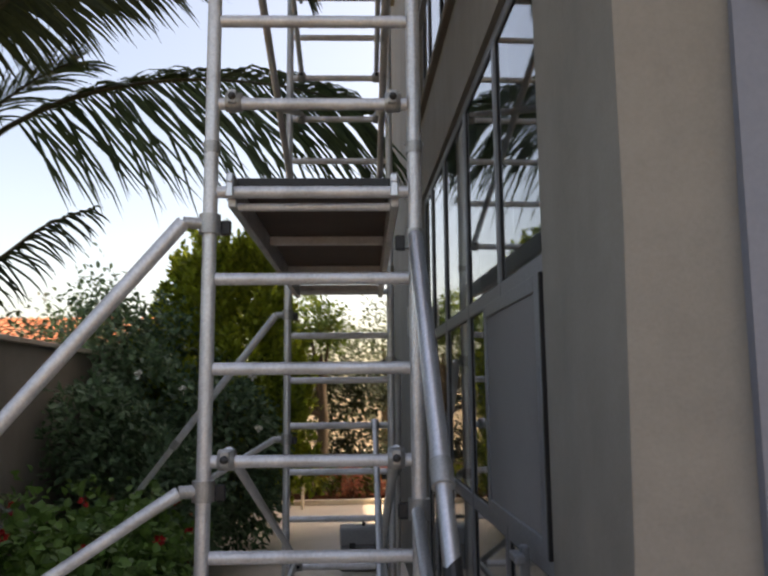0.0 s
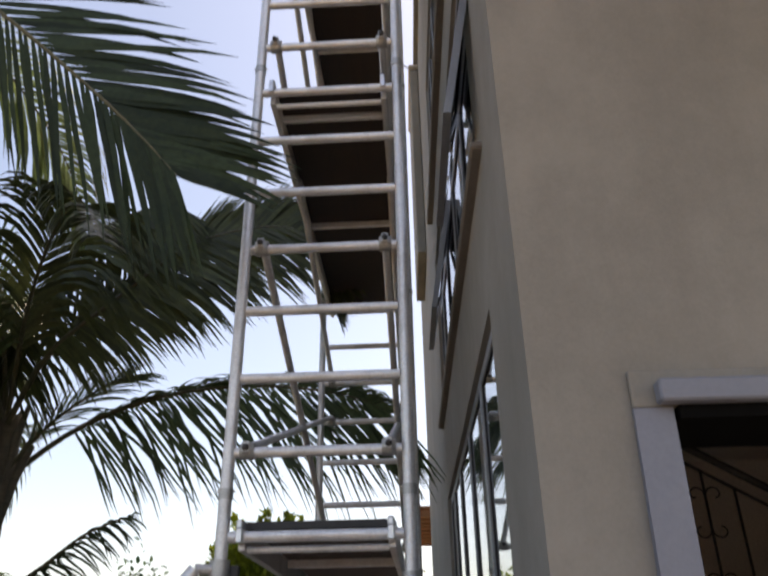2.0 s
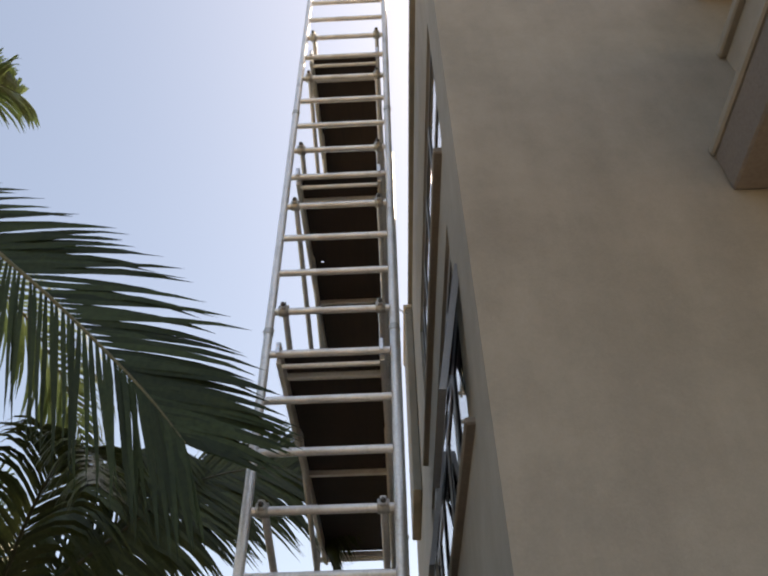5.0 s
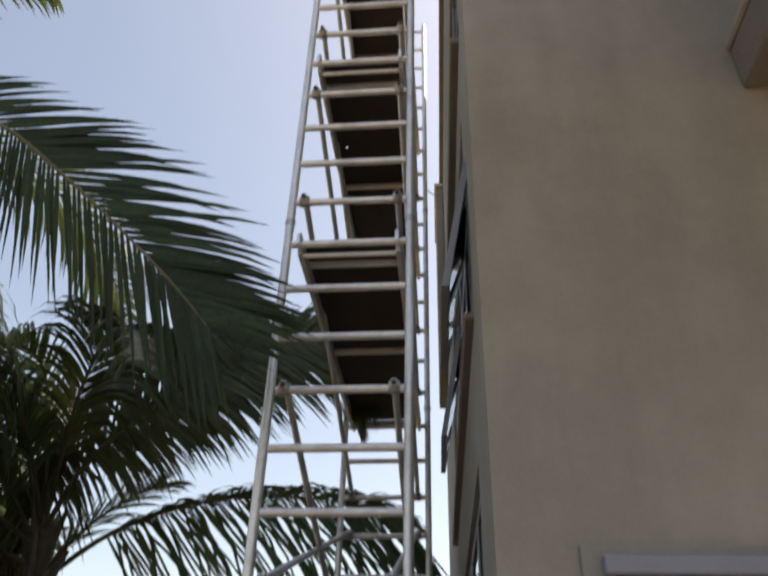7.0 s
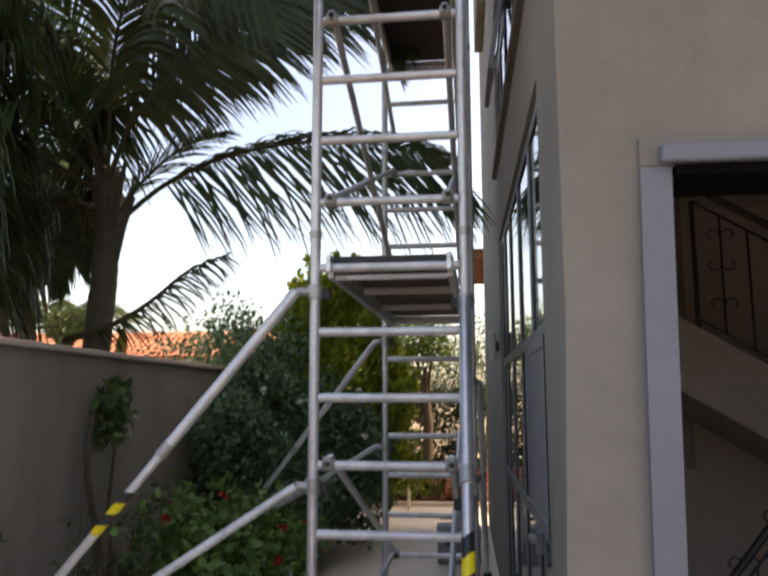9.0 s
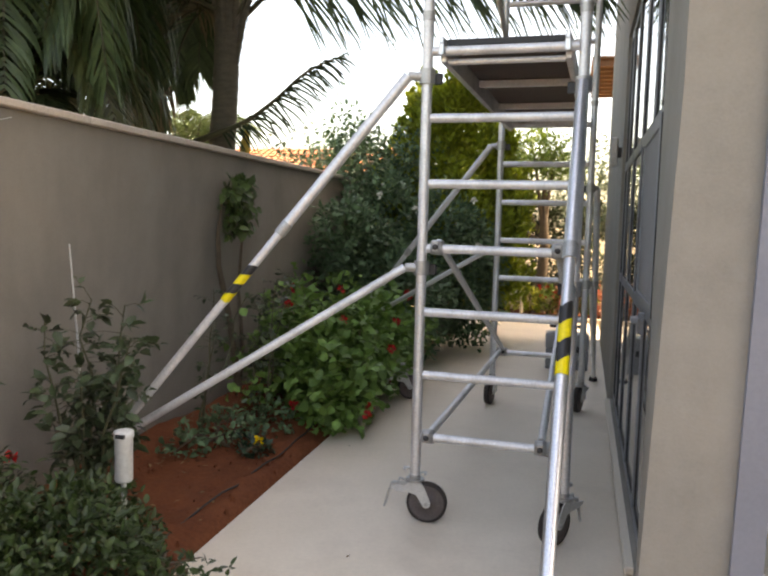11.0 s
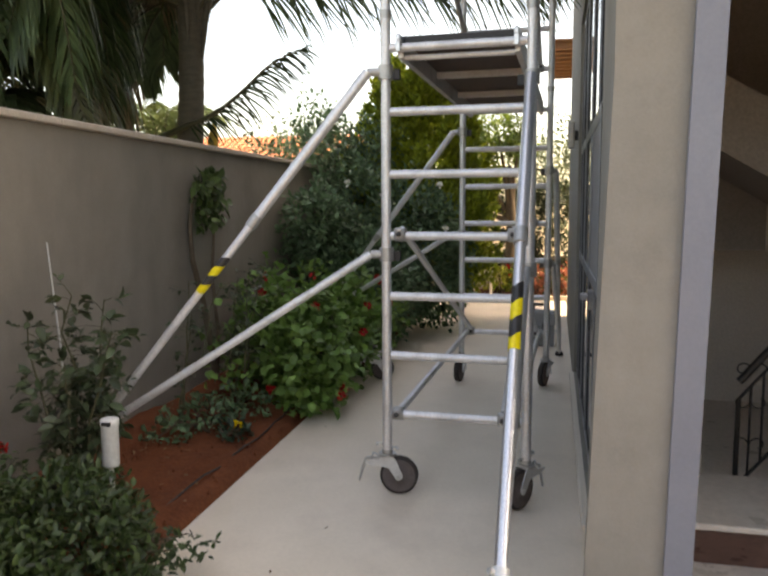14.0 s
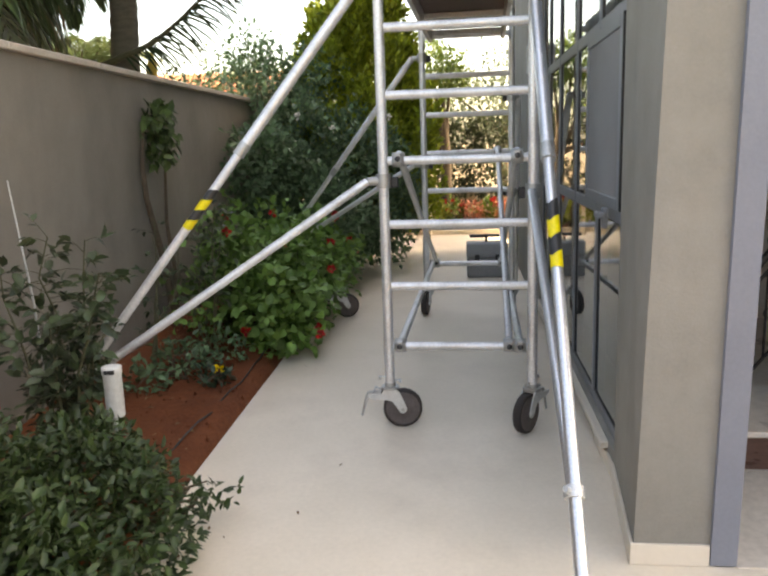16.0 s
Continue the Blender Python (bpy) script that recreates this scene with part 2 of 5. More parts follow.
LEAF_CROTON = leaf_stuff("red_flowering_leaf", (0.42, 0.08, 0.05), (0.72, 0.42, 0.28), 0.5, 0.3)
LEAF_OLIVE = leaf_stuff("olive_hedge_leaf", (0.022, 0.036, 0.016), (0.060, 0.078, 0.036), 0.55, 0.25)
LEAF_YELLOW = leaf_stuff("yellow_green_leaf", (0.25, 0.30, 0.04), (0.45, 0.45, 0.08), 0.5, 0.3)
PETAL_RED = leaf_stuff("red_petal", (0.34, 0.010, 0.012), (0.55, 0.025, 0.02), 0.6, 0.2)
PETAL_WHITE = leaf_stuff("white_petal", (0.72, 0.70, 0.62), (0.85, 0.83, 0.76), 0.6, 0.25)
PETAL_YELLOW = leaf_stuff("yellow_petal", (0.78, 0.52, 0.01), (0.9, 0.66, 0.02), 0.6, 0.25)
LEAF_FALLEN = leaf_stuff("fallen_brown_leaf", (0.12, 0.07, 0.035), (0.22, 0.14, 0.07), 0.7, 0.1)

GLASS = bpy.data.materials.new("window_glass")
GLASS.use_nodes = True
_g = GLASS.node_tree.nodes["Principled BSDF"]
_g.inputs["Base Color"].default_value = (0.62, 0.68, 0.68, 1)
_g.inputs["Roughness"].default_value = 0.015
_g.inputs["Transmission Weight"].default_value = 1.0
_g.inputs["IOR"].default_value = 1.85

# ---- building helpers ----
YARD = pose(0, 0, 0, 0, 0, 2.6)   # the yard lies turned a little against the scaffold
GARDEN = YARD


class Mesh:
    """Collects the faces of one part."""

    def __init__(self):
        self.v, self.f, self.m, self.smooth = [], [], [], []

    def add(self, verts, faces, mat=0, smooth=False):
        o = len(self.v)
        self.v += [tuple(p) for p in verts]
        for f in faces:
            self.f.append(tuple(i + o for i in f))
            self.m.append(mat)
            self.smooth.append(smooth)
        return self

    def box(self, x0, x1, y0, y1, z0, z1, mat=0, bevel=0.0):
        b = min(bevel, 0.45 * min(x1 - x0, y1 - y0, z1 - z0))
        if b <= 0:
            vs = [(x, y, z) for z in (z0, z1) for y in (y0, y1) for x in (x0, x1)]
            return self.add(vs, [(0, 2, 3, 1), (4, 5, 7, 6), (0, 1, 5, 4), (2, 6, 7, 3), (0, 4, 6, 2), (1, 3, 7, 5)], mat)
        bm = bmesh.new()
        bmesh.ops.create_cube(bm, size=1)
        for v in bm.verts:
            v.co = Vector(((x0 + x1) / 2 + v.co.x * (x1 - x0), (y0 + y1) / 2 + v.co.y * (y1 - y0), (z0 + z1) / 2 + v.co.z * (z1 - z0)))
        bmesh.ops.bevel(bm, geom=bm.edges[:], offset=b, segments=1, affect="EDGES")
        bm.verts.index_update()
        self.add([v.co for v in bm.verts], [[v.index for v in f.verts] for f in bm.faces], mat)
        bm.free()
        return self

    def tube(self, p, q, r, r2=None, n=12, mat=0, caps=True, smooth=True):
        p, q = Vector(p), Vector(q)
        d = (q - p).normalized()
        a = d.orthogonal().normalized()
        b = d.cross(a)
        r2 = r if r2 is None else r2
        ring = [(math.cos(2 * math.pi * i / n), math.sin(2 * math.pi * i / n)) for i in range(n)]
        vs = [p + (a * c + b * s) * r for c, s in ring] + [q + (a * c + b * s) * r2 for c, s in ring]
        self.add(vs, [(i, (i + 1) % n, n + (i + 1) % n, n + i) for i in range(n)], mat, smooth)
        if caps:
            self.add(vs, [tuple(range(n - 1, -1, -1)), tuple(range(n, 2 * n))], mat)
        return self

    def path(self, pts, radii, n=8, mat=0, smooth=True):
        """A bent tube through the points, with a radius at each."""
        pts = [Vector(p) for p in pts]
        if not hasattr(radii, "__len__"):
            radii = [radii] * len(pts)
        vs, a = [], None
        for i, p in enumerate(pts):
            d = (pts[min(i + 1, len(pts) - 1)] - pts[max(i - 1, 0)]).normalized()
            a = d.orthogonal().normalized() if a is None else (a - d * a.dot(d)).normalized()
            b = d.cross(a)
            vs += [p + (a * math.cos(2 * math.pi * k / n) + b * math.sin(2 * math.pi * k / n)) * radii[i] for k in range(n)]
        fs = [(i * n + k, i * n + (k + 1) % n, (i + 1) * n + (k + 1) % n, (i + 1) * n + k) for i in range(len(pts) - 1) for k in range(n)]
        self.add(vs, fs, mat, smooth)
        return self.add(vs, [tuple(range(n - 1, -1, -1)), tuple(range((len(pts) - 1) * n, len(pts) * n))], mat)

    def lathe(self, profile, center, axis="z", n=20, mat=0, smooth=True):
        """Turns a profile of (radius, height) round an axis through center."""
        vs = []
        for r, h in profile:
            for k in range(n):
                c, s = math.cos(2 * math.pi * k / n) * r, math.sin(2 * math.pi * k / n) * r
                vs.append({"z": (c, s, h), "x": (h, c, s), "y": (s, h, c)}[axis])
        vs = [(x + center[0], y + center[1], z + center[2]) for x, y, z in vs]
        fs = [(i * n + k, i * n + (k + 1) % n, (i + 1) * n + (k + 1) % n, (i + 1) * n + k) for i in range(len(profile) - 1) for k in range(n)]
        return self.add(vs, fs, mat, smooth)

    def data(self, name, mats, shift=(0, 0, 0)):
        me = bpy.data.meshes.new(name)
        sx, sy, sz = shift
        me.from_pydata([(x - sx, y - sy, z - sz) for x, y, z in self.v], [], self.f)
        for mat in (mats if isinstance(mats, (list, tuple)) else [mats]):
            me.materials.append(mat)
        me.polygons.foreach_set("material_index", self.m)
        me.polygons.foreach_set("use_smooth", self.smooth)
        me.update()
        return me


def thing(name, label, category, base=(0, 0, 0), group="", kind="", frame_of=None):
    """An Empty at the base of a thing; parts are given in the coordinates of the yard or of the scaffold."""
    ob = new(name)
    ob.empty_display_size = 0.1
    place = base
    if frame_of is None and YARD is GARDEN:
        place = (base[0], 1.03 * base[1] + 0.03, base[2])   # depth along the garden
    ob.matrix_world = (YARD if frame_of is None else frame_of) @ Matrix.Translation(place)
    ob["base"] = base
    return tagged(ob, label, category, group, kind)


def base_of(ob):
    return tuple(ob["base"]) if "base" in ob else (0, 0, 0)


def part(name, mesh, mats, parent, label=""):
    ob = new(name, mesh.data(name, mats, base_of(parent)))
    ob["base"] = base_of(parent)
    ob.parent = parent
    return tagged(ob, label)


def solid(name, mesh, mats, label="", category="", kind="", group="", frame_of=None):
    """A thing or piece of the setting that is one mesh."""
    ob = new(name, mesh.data(name, mats))
    ob.matrix_world = YARD if frame_of is None else frame_of
    return tagged(ob, label, category, group, kind)


def sheet_with_holes(mesh, a_cuts, z_cuts, holes, put, depth, mat=0):
    """A wall of the given depth with rectangular holes. put(a, z, d) gives the place; a runs along the wall."""
    a_cuts = sorted(set(a_cuts) | {h[0] for h in holes} | {h[1] for h in holes})
    z_cuts = sorted(set(z_cuts) | {h[2] for h in holes} | {h[3] for h in holes})

    def full(i, j):
        if not (0 <= i < len(a_cuts) - 1 and 0 <= j < len(z_cuts) - 1):
            return False
        a, z = (a_cuts[i] + a_cuts[i + 1]) / 2, (z_cuts[j] + z_cuts[j + 1]) / 2
        return not any(h[0] < a < h[1] and h[2] < z < h[3] for h in holes)
    for i in range(len(a_cuts) - 1):
        for j in range(len(z_cuts) - 1):
            if not full(i, j):
                continue
            a0, a1, z0, z1 = a_cuts[i], a_cuts[i + 1], z_cuts[j], z_cuts[j + 1]
            mesh.add([put(a0, z0, 0), put(a1, z0, 0), put(a1, z1, 0), put(a0, z1, 0)], [(0, 1, 2, 3)], mat)
            mesh.add([put(a0, z0, depth), put(a1, z0, depth), put(a1, z1, depth), put(a0, z1, depth)], [(3, 2, 1, 0)], mat)
            for di, dj, (ea, ez), (fa, fz) in ((-1, 0, (a0, z0), (a0, z1)), (1, 0, (a1, z0), (a1, z1)), (0, -1, (a0, z0), (a1, z0)), (0, 1, (a0, z1), (a1, z1))):
                if not full(i + di, j + dj):
                    mesh.add([put(ea, ez, 0), put(fa, fz, 0), put(fa, fz, depth), put(ea, ez, depth)], [(0, 1, 2, 3)], mat)
    return mesh

# ---- setting: ground, path, bed, garden wall ----
HOUSE_U, FRONT_V, WALL_U, BED_U = 0.98, -1.195, -1.90, -0.845

g = Mesh()
n_g = 48
ring_r = [0, 6, 12, 25, 60, 150, 400, 1500]
vs, fs = [], []
for r in ring_r[1:]:
    for k in range(n_g):
        vs.append((r * math.cos(2 * math.pi * k / n_g), r * math.sin(2 * math.pi * k / n_g), -0.06))
c0 = len(vs)
vs.append((0, 0, -0.06))
for k in range(n_g):
    fs.append((c0, k, (k + 1) % n_g))
for i in range(len(ring_r) - 2):
    for k in range(n_g):
        fs.append((i * n_g + k, (i + 1) * n_g + k, (i + 1) * n_g + (k + 1) % n_g, i * n_g + (k + 1) % n_g))
g.add(vs, fs)
solid("ground", g, EARTH, "dry brown open ground round the house", "ground", "structure")

pv = Mesh()
pv.box(BED_U, 6.0, -4.7, FRONT_V - 0.002, -0.05, 0.0)
pv.box(BED_U, HOUSE_U + 0.2, FRONT_V - 0.002, 8.3, -0.05, 0.0)
solid("path", pv, PAVING, "cream limestone garden path, smooth and slightly worn", "path", "structure")

# red soil of the bed: an uneven sheet
sb = Mesh()
nu, nv = 26, 150
vs = []
for j in range(nv + 1):
    for i in range(nu + 1):
        u = WALL_U - 0.02 + (BED_U - WALL_U + 0.02) * i / nu
        v = -9 + 17.3 * j / nv
        edge = min(1.0, (BED_U - u) / 0.12)
        h = 0.015 + edge * (0.03 + 0.035 * noise.noise((u * 3, v * 3, 1)) + 0.018 * noise.noise((u * 11, v * 11, 4))) + 0.05 * max(0, (BED_U - u) - 0.4)
        vs.append((u, v, -0.03 if i == nu else h))
fs = [(j * (nu + 1) + i, j * (nu + 1) + i + 1, (j + 1) * (nu + 1) + i + 1, (j + 1) * (nu + 1) + i) for j in range(nv) for i in range(nu)]
sb.add(vs, fs, smooth=True)
solid("planting_bed", sb, SOIL, "red clay soil of the planting bed along the wall", "soil", "structure")

# clods on the soil
rng = random.Random(5)
cl = Mesh()
for _ in range(900):
    u, v, r = rng.uniform(WALL_U + 0.1, BED_U - 0.03), rng.uniform(-1.6, 3.2), 0.005 + 0.022 * rng.random() ** 2.5
    top = [(u + r * math.cos(a) * rng.uniform(.6, 1.2), v + r * math.sin(a) * rng.uniform(.6, 1.2), 0.02 + 0.05 * max(0, (BED_U - u) - .4)) for a in (0, 1.05, 2.1, 3.14, 4.2, 5.2)]
    cl.add(top + [(u, v, 0.035 + r + 0.05 * max(0, (BED_U - u) - .4))], [(i, (i + 1) % 6, 6) for i in range(6)])
tagged(solid("soil_clods", cl, SOIL, "crumbled clods of red soil on the bed"), category="soil", kind="stuff")

gw = thing("garden_wall", "taupe rendered garden wall with pale stone coping", "wall", (WALL_U, 0, 0), kind="structure")
wm = Mesh().box(WALL_U - 0.2, WALL_U, -9, 8.5, -0.06, 1.955)
part("wall_body", wm, GARDEN_STUCCO, gw)
cope = Mesh().box(WALL_U - 0.235, WALL_U + 0.035, -0.497, 0.497, 1.957, 1.998, bevel=0.006).data("coping_stone", COPING)
for k in range(17):
    o = new("coping_stone", cope)
    o.parent, o.location = gw, (-WALL_U, -8.45 + k, rng.uniform(-0.0015, 0.0015))

# unseen wall, added to cut the low sky light on the house front
bw2 = Mesh().box(WALL_U - 0.2, 12.2, -9.2, -9.0, -0.06, 2.6, bevel=0.01)
solid("wall_boundary", bw2, GARDEN_STUCCO, "unseen plain taupe wall added to block low sky from the house front", "wall", "structure")

# ---- the house ----
# the house stands turned a little against the garden wall
YARD = YARD @ Matrix.Translation((HOUSE_U, FRONT_V, 0)) @ pose(0, 0, 0, 0, 0, -1.2) @ Matrix.Translation((-HOUSE_U, -FRONT_V, 0))
LOW = (-0.60, 2.56, 0.12, 2.925)
MID = (-0.60, 2.52, 3.51, 4.86)
TOP = (-0.78, 2.52, 5.37, 6.80)
ROOF_Z = 8.6
DOOR = (1.245, 2.62, 0.0, 2.355)
END_V = 6.6


def leaning(mesh):
    """The front corner of the house splays out a little towards its foot."""
    out = []
    for x, y, z in mesh.v:
        k = min(1.0, max(0.0, 1 - z / 1.9))
        s = min(1.0, max(0.0, (-0.6 - y) / 0.595))
        out.append((x - (0.065 * k * s if x < 1.1 else 0.0), y - (0.06 * k if y < FRONT_V + 0.05 else 0.0), z))
    mesh.v = out
    return mesh

ws = Mesh()
sheet_with_holes(ws, [FRONT_V, END_V], [-0.06, 1.9, ROOF_Z], [LOW, MID, TOP], lambda a, z, d: (HOUSE_U + d, a, z), 0.25)
solid("wall_side", leaning(ws), STUCCO, "beige grey stucco side wall of the house with three tall windows", "wall", "structure")
# unseen width out to x = 12, added to shade the front yard
wf = Mesh()
sheet_with_holes(wf, [HOUSE_U + 0.25, 12.0], [-0.06, 1.9, ROOF_Z], [DOOR], lambda a, z, d: (a, FRONT_V + d, z), 0.25)
solid("wall_front", leaning(wf), STUCCO, "beige grey stucco front wall with an open stair doorway", "wall", "structure")
wb = Mesh().box(12.0, 12.2, FRONT_V, END_V, -0.06, ROOF_Z).box(HOUSE_U + 0.25, 12.0, END_V - 0.2, END_V, -0.06, ROOF_Z)
solid("wall_back", wb, STUCCO, "unseen plain stucco walls closing the house, set wide to shade the yard", "wall", "structure")
rf = Mesh().box(HOUSE_U - 0.05, 12.25, FRONT_V - 0.05, END_V + 0.05, ROOF_Z + 0.002, ROOF_Z + 0.25)
solid("roof", rf, STUCCO, "flat stucco roof slab of the house", "roof", "structure")
fl = Mesh()
for z in (3.1, 6.2, 8.2):
    fl.box(HOUSE_U + 0.252, 11.998, FRONT_V + 0.252, END_V - 0.202, z, z + 0.2)
solid("ceiling", fl, INNER_WALL, "plain plaster ceilings inside the house", "ceiling", "structure")
# added partition: keeps window light out of the hall, coloured dark for the room
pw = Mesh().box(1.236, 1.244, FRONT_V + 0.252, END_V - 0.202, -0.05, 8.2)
solid("wall_partition", pw, ROOM_SHADE, "partition added behind the side windows, the room's shade in its colour", "wall", "structure")
for hb in ((1.254, 6.9, 2.3, 2.4, -0.05, 3.098), (4.6, 4.7, FRONT_V + 0.252, 2.298, -0.05, 3.098), (1.246, 1.252, FRONT_V + 0.252, 2.298, 0.006, 3.098)):
    solid("wall_hall", Mesh().box(*hb), INNER_WALL, "plain plaster wall of the stair hall", "wall", "structure")
hf = Mesh().box(1.254, 4.6, FRONT_V - 0.075, 2.3, -0.05, 0.004)
solid("floor", hf, MARBLE, "pale marble floor of the stair hall", "floor", "structure")

# grey paint surround of the doorway, 12 mm proud, on the wall and into the reveal
ds = thing("door_1", "lavender grey painted surround of the open doorway", "door", (DOOR[0], FRONT_V, 0), kind="structure")
dm = Mesh()


def board(out0, in0, out1, in1, z1, y0, y1):
    """An upright board whose edges lean: its two edges at the foot and at the top."""
    dm.add([(out0, y0, 0.006), (in0, y0, 0.006), (in1, y0, z1), (out1, y0, z1), (out0, y1, 0.006), (in0, y1, 0.006), (in1, y1, z1), (out1, y1, z1)],
           [(0, 1, 2, 3), (7, 6, 5, 4), (0, 4, 5, 1), (2, 6, 7, 3), (1, 5, 6, 2), (0, 3, 7, 4)])


board(1.165, 1.250, 1.218, 1.312, 2.353, FRONT_V - 0.0145, FRONT_V + 0.246)
part("jamb", leaning(dm), DOOR_PAINT, ds)
part("jamb", Mesh().box(DOOR[1] - 0.002, DOOR[1] + 0.115, FRONT_V - 0.014, FRONT_V + 0.004, 0.0, 2.353, bevel=0.004), DOOR_PAINT, ds)
part("head_band", Mesh().box(1.218, DOOR[1] + 0.11, FRONT_V - 0.013, FRONT_V - 0.001, 2.355, 2.448, bevel=0.003), STUCCO, ds)
part("lintel_ledge", Mesh().box(1.273, DOOR[1] + 0.06, FRONT_V - 0.06, FRONT_V - 0.0145, 2.357, 2.412, bevel=0.005), DOOR_PAINT, ds, "pale grey projecting ledge over the doorway")
# solid black bar in place of the shade inside the shutter slot
part("shutter_box", Mesh().box(1.32, DOOR[1] - 0.004, FRONT_V - 0.03, FRONT_V + 0.24, 2.322, 2.353), SLOT_SHADE, ds, "black bar for the shade in the shutter slot under the ledge")
part("door_hinge", Mesh().tube((DOOR[0] + 0.035, FRONT_V + 0.02, 0.62), (DOOR[0] + 0.035, FRONT_V + 0.02, 0.69), 0.007, n=10), LAMP_BLACK, ds)

# skirting tiles
sk = thing("baseboard", "cream skirting tiles along the foot of the house wall", "baseboard", (HOUSE_U, FRONT_V, 0), kind="structure")
part("tile", leaning(Mesh().box(HOUSE_U - 0.013, 1.163, FRONT_V - 0.013, FRONT_V - 0.001, 0.001, 0.076, bevel=0.002)), SKIRTING, sk)
part("tile", leaning(Mesh().box(HOUSE_U - 0.013, HOUSE_U - 0.001, FRONT_V + 0.0, FRONT_V + 0.595, 0.001, 0.076, bevel=0.002)), SKIRTING, sk)
part("tile", Mesh().box(HOUSE_U - 0.013, HOUSE_U - 0.001, FRONT_V + 0.6, -0.2, 0.001, 0.066, bevel=0.002), SKIRTING, sk)
for k in range(6):
    part("tile", Mesh().box(2.74 + 0.6 * k, 3.336 + 0.6 * k, FRONT_V - 0.013, FRONT_V - 0.001, 0.001, 0.076, bevel=0.002), SKIRTING, sk)


def window(name, label, hole, mullions, rails, skip=()):
    """A fixed window in the side wall: frame, mullions, rails and a pane in each field."""
    v0, v1, z0, z1 = hole
    w = thing(name, label, "window", (HOUSE_U + 0.05, v0, z0), kind="structure")
    a, b = HOUSE_U + 0.022, HOUSE_U + 0.085
    fr = Mesh()
    fr.box(a, b, v0 + 0.002, v0 + 0.052, z0 + 0.002, z1 - 0.002, bevel=0.004).box(a, b, v1 - 0.052, v1 - 0.002, z0 + 0.002, z1 - 0.002, bevel=0.004)
    fr.box(a, b, v0 + 0.053, v1 - 0.053, z0 + 0.002, z0 + 0.05, bevel=0.004).box(a, b, v0 + 0.053, v1 - 0.053, z1 - 0.05, z1 - 0.002, bevel=0.004)
    part("window_frame", fr, FRAME_GREY, w)
    vc = [v0 + 0.03] + list(mullions) + [v1 - 0.03]
    zc = [z0 + 0.03] + list(rails) + [z1 - 0.03]
    for m in mullions:
        part("mullion", Mesh().box(a - 0.005, b - 0.004, m - 0.022, m + 0.022, z0 + 0.051, z1 - 0.051, bevel=0.004), FRAME_GREY, w)
    for z in rails:
        part("rail", Mesh().box(a - 0.003, b - 0.002, v0 + 0.054, v1 - 0.054, z - 0.03, z + 0.03, bevel=0.004), FRAME_GREY, w)
    for i in range(len(vc) - 1):
        for j in range(len(zc) - 1):
            if (i, j) in skip:
                continue
            p0, p1, q0, q1 = vc[i] + 0.0225, vc[i + 1] - 0.0225, zc[j] + 0.026, zc[j + 1] - 0.026
            gk = Mesh()
            for s in ((p0, p0 + .008, q0, q1), (p1 - .008, p1, q0, q1), (p0 + .009, p1 - .009, q0, q0 + .008), (p0 + .009, p1 - .009, q1 - .008, q1)):
                gk.box(a + 0.003, a + 0.020, *s)
            pane = part("pane", Mesh().box(a + 0.007, a + 0.013, p0 + 0.004, p1 - 0.004, q0 + 0.004, q1 - 0.004), GLASS, w, "reflecting clear glass pane")
            pane.visible_shadow = False
            part("gasket", gk, GASKET, pane)
    return w


MULLIONS = (0.06, 0.76, 1.50, 2.10)
w1 = window("window_1", "tall grey aluminium window with reflecting panes and an insect screen", LOW, MULLIONS, (1.10, 1.93))
sc = Mesh().box(HOUSE_U + 0.004, HOUSE_U + 0.012, -0.50, 0.24, 1.18, 1.85)
sp = part("insect_screen", sc, SCREEN, w1, "dull grey insect screen panel")
sf = Mesh()
for s in ((-0.55, -0.50, 1.13, 1.90), (0.24, 0.28, 1.13, 1.90), (-0.499, 0.239, 1.13, 1.178), (-0.499, 0.239, 1.852, 1.90)):
    sf.box(HOUSE_U - 0.002, HOUSE_U + 0.02, *s, bevel=0.003)
part("screen_frame", sf, FRAME_GREY, sp)
part("edge_seal", Mesh().box(HOUSE_U - 0.001, HOUSE_U + 0.018, -0.564, -0.552, 1.13, 1.90), GASKET, sp)
part("window_sill", Mesh().box(HOUSE_U - 0.035, HOUSE_U + 0.06, -0.47, 2.6, 0.078, 0.112, bevel=0.006), SKIRTING, w1, "cream stone sill close to the ground")
part("handle", Mesh().box(HOUSE_U - 0.03, HOUSE_U - 0.004, -0.36, -0.33, 1.04, 1.13, bevel=0.004).box(HOUSE_U - 0.06, HOUSE_U - 0.03, -0.42, -0.33, 1.09, 1.115, bevel=0.004), FRAME_GREY, w1)

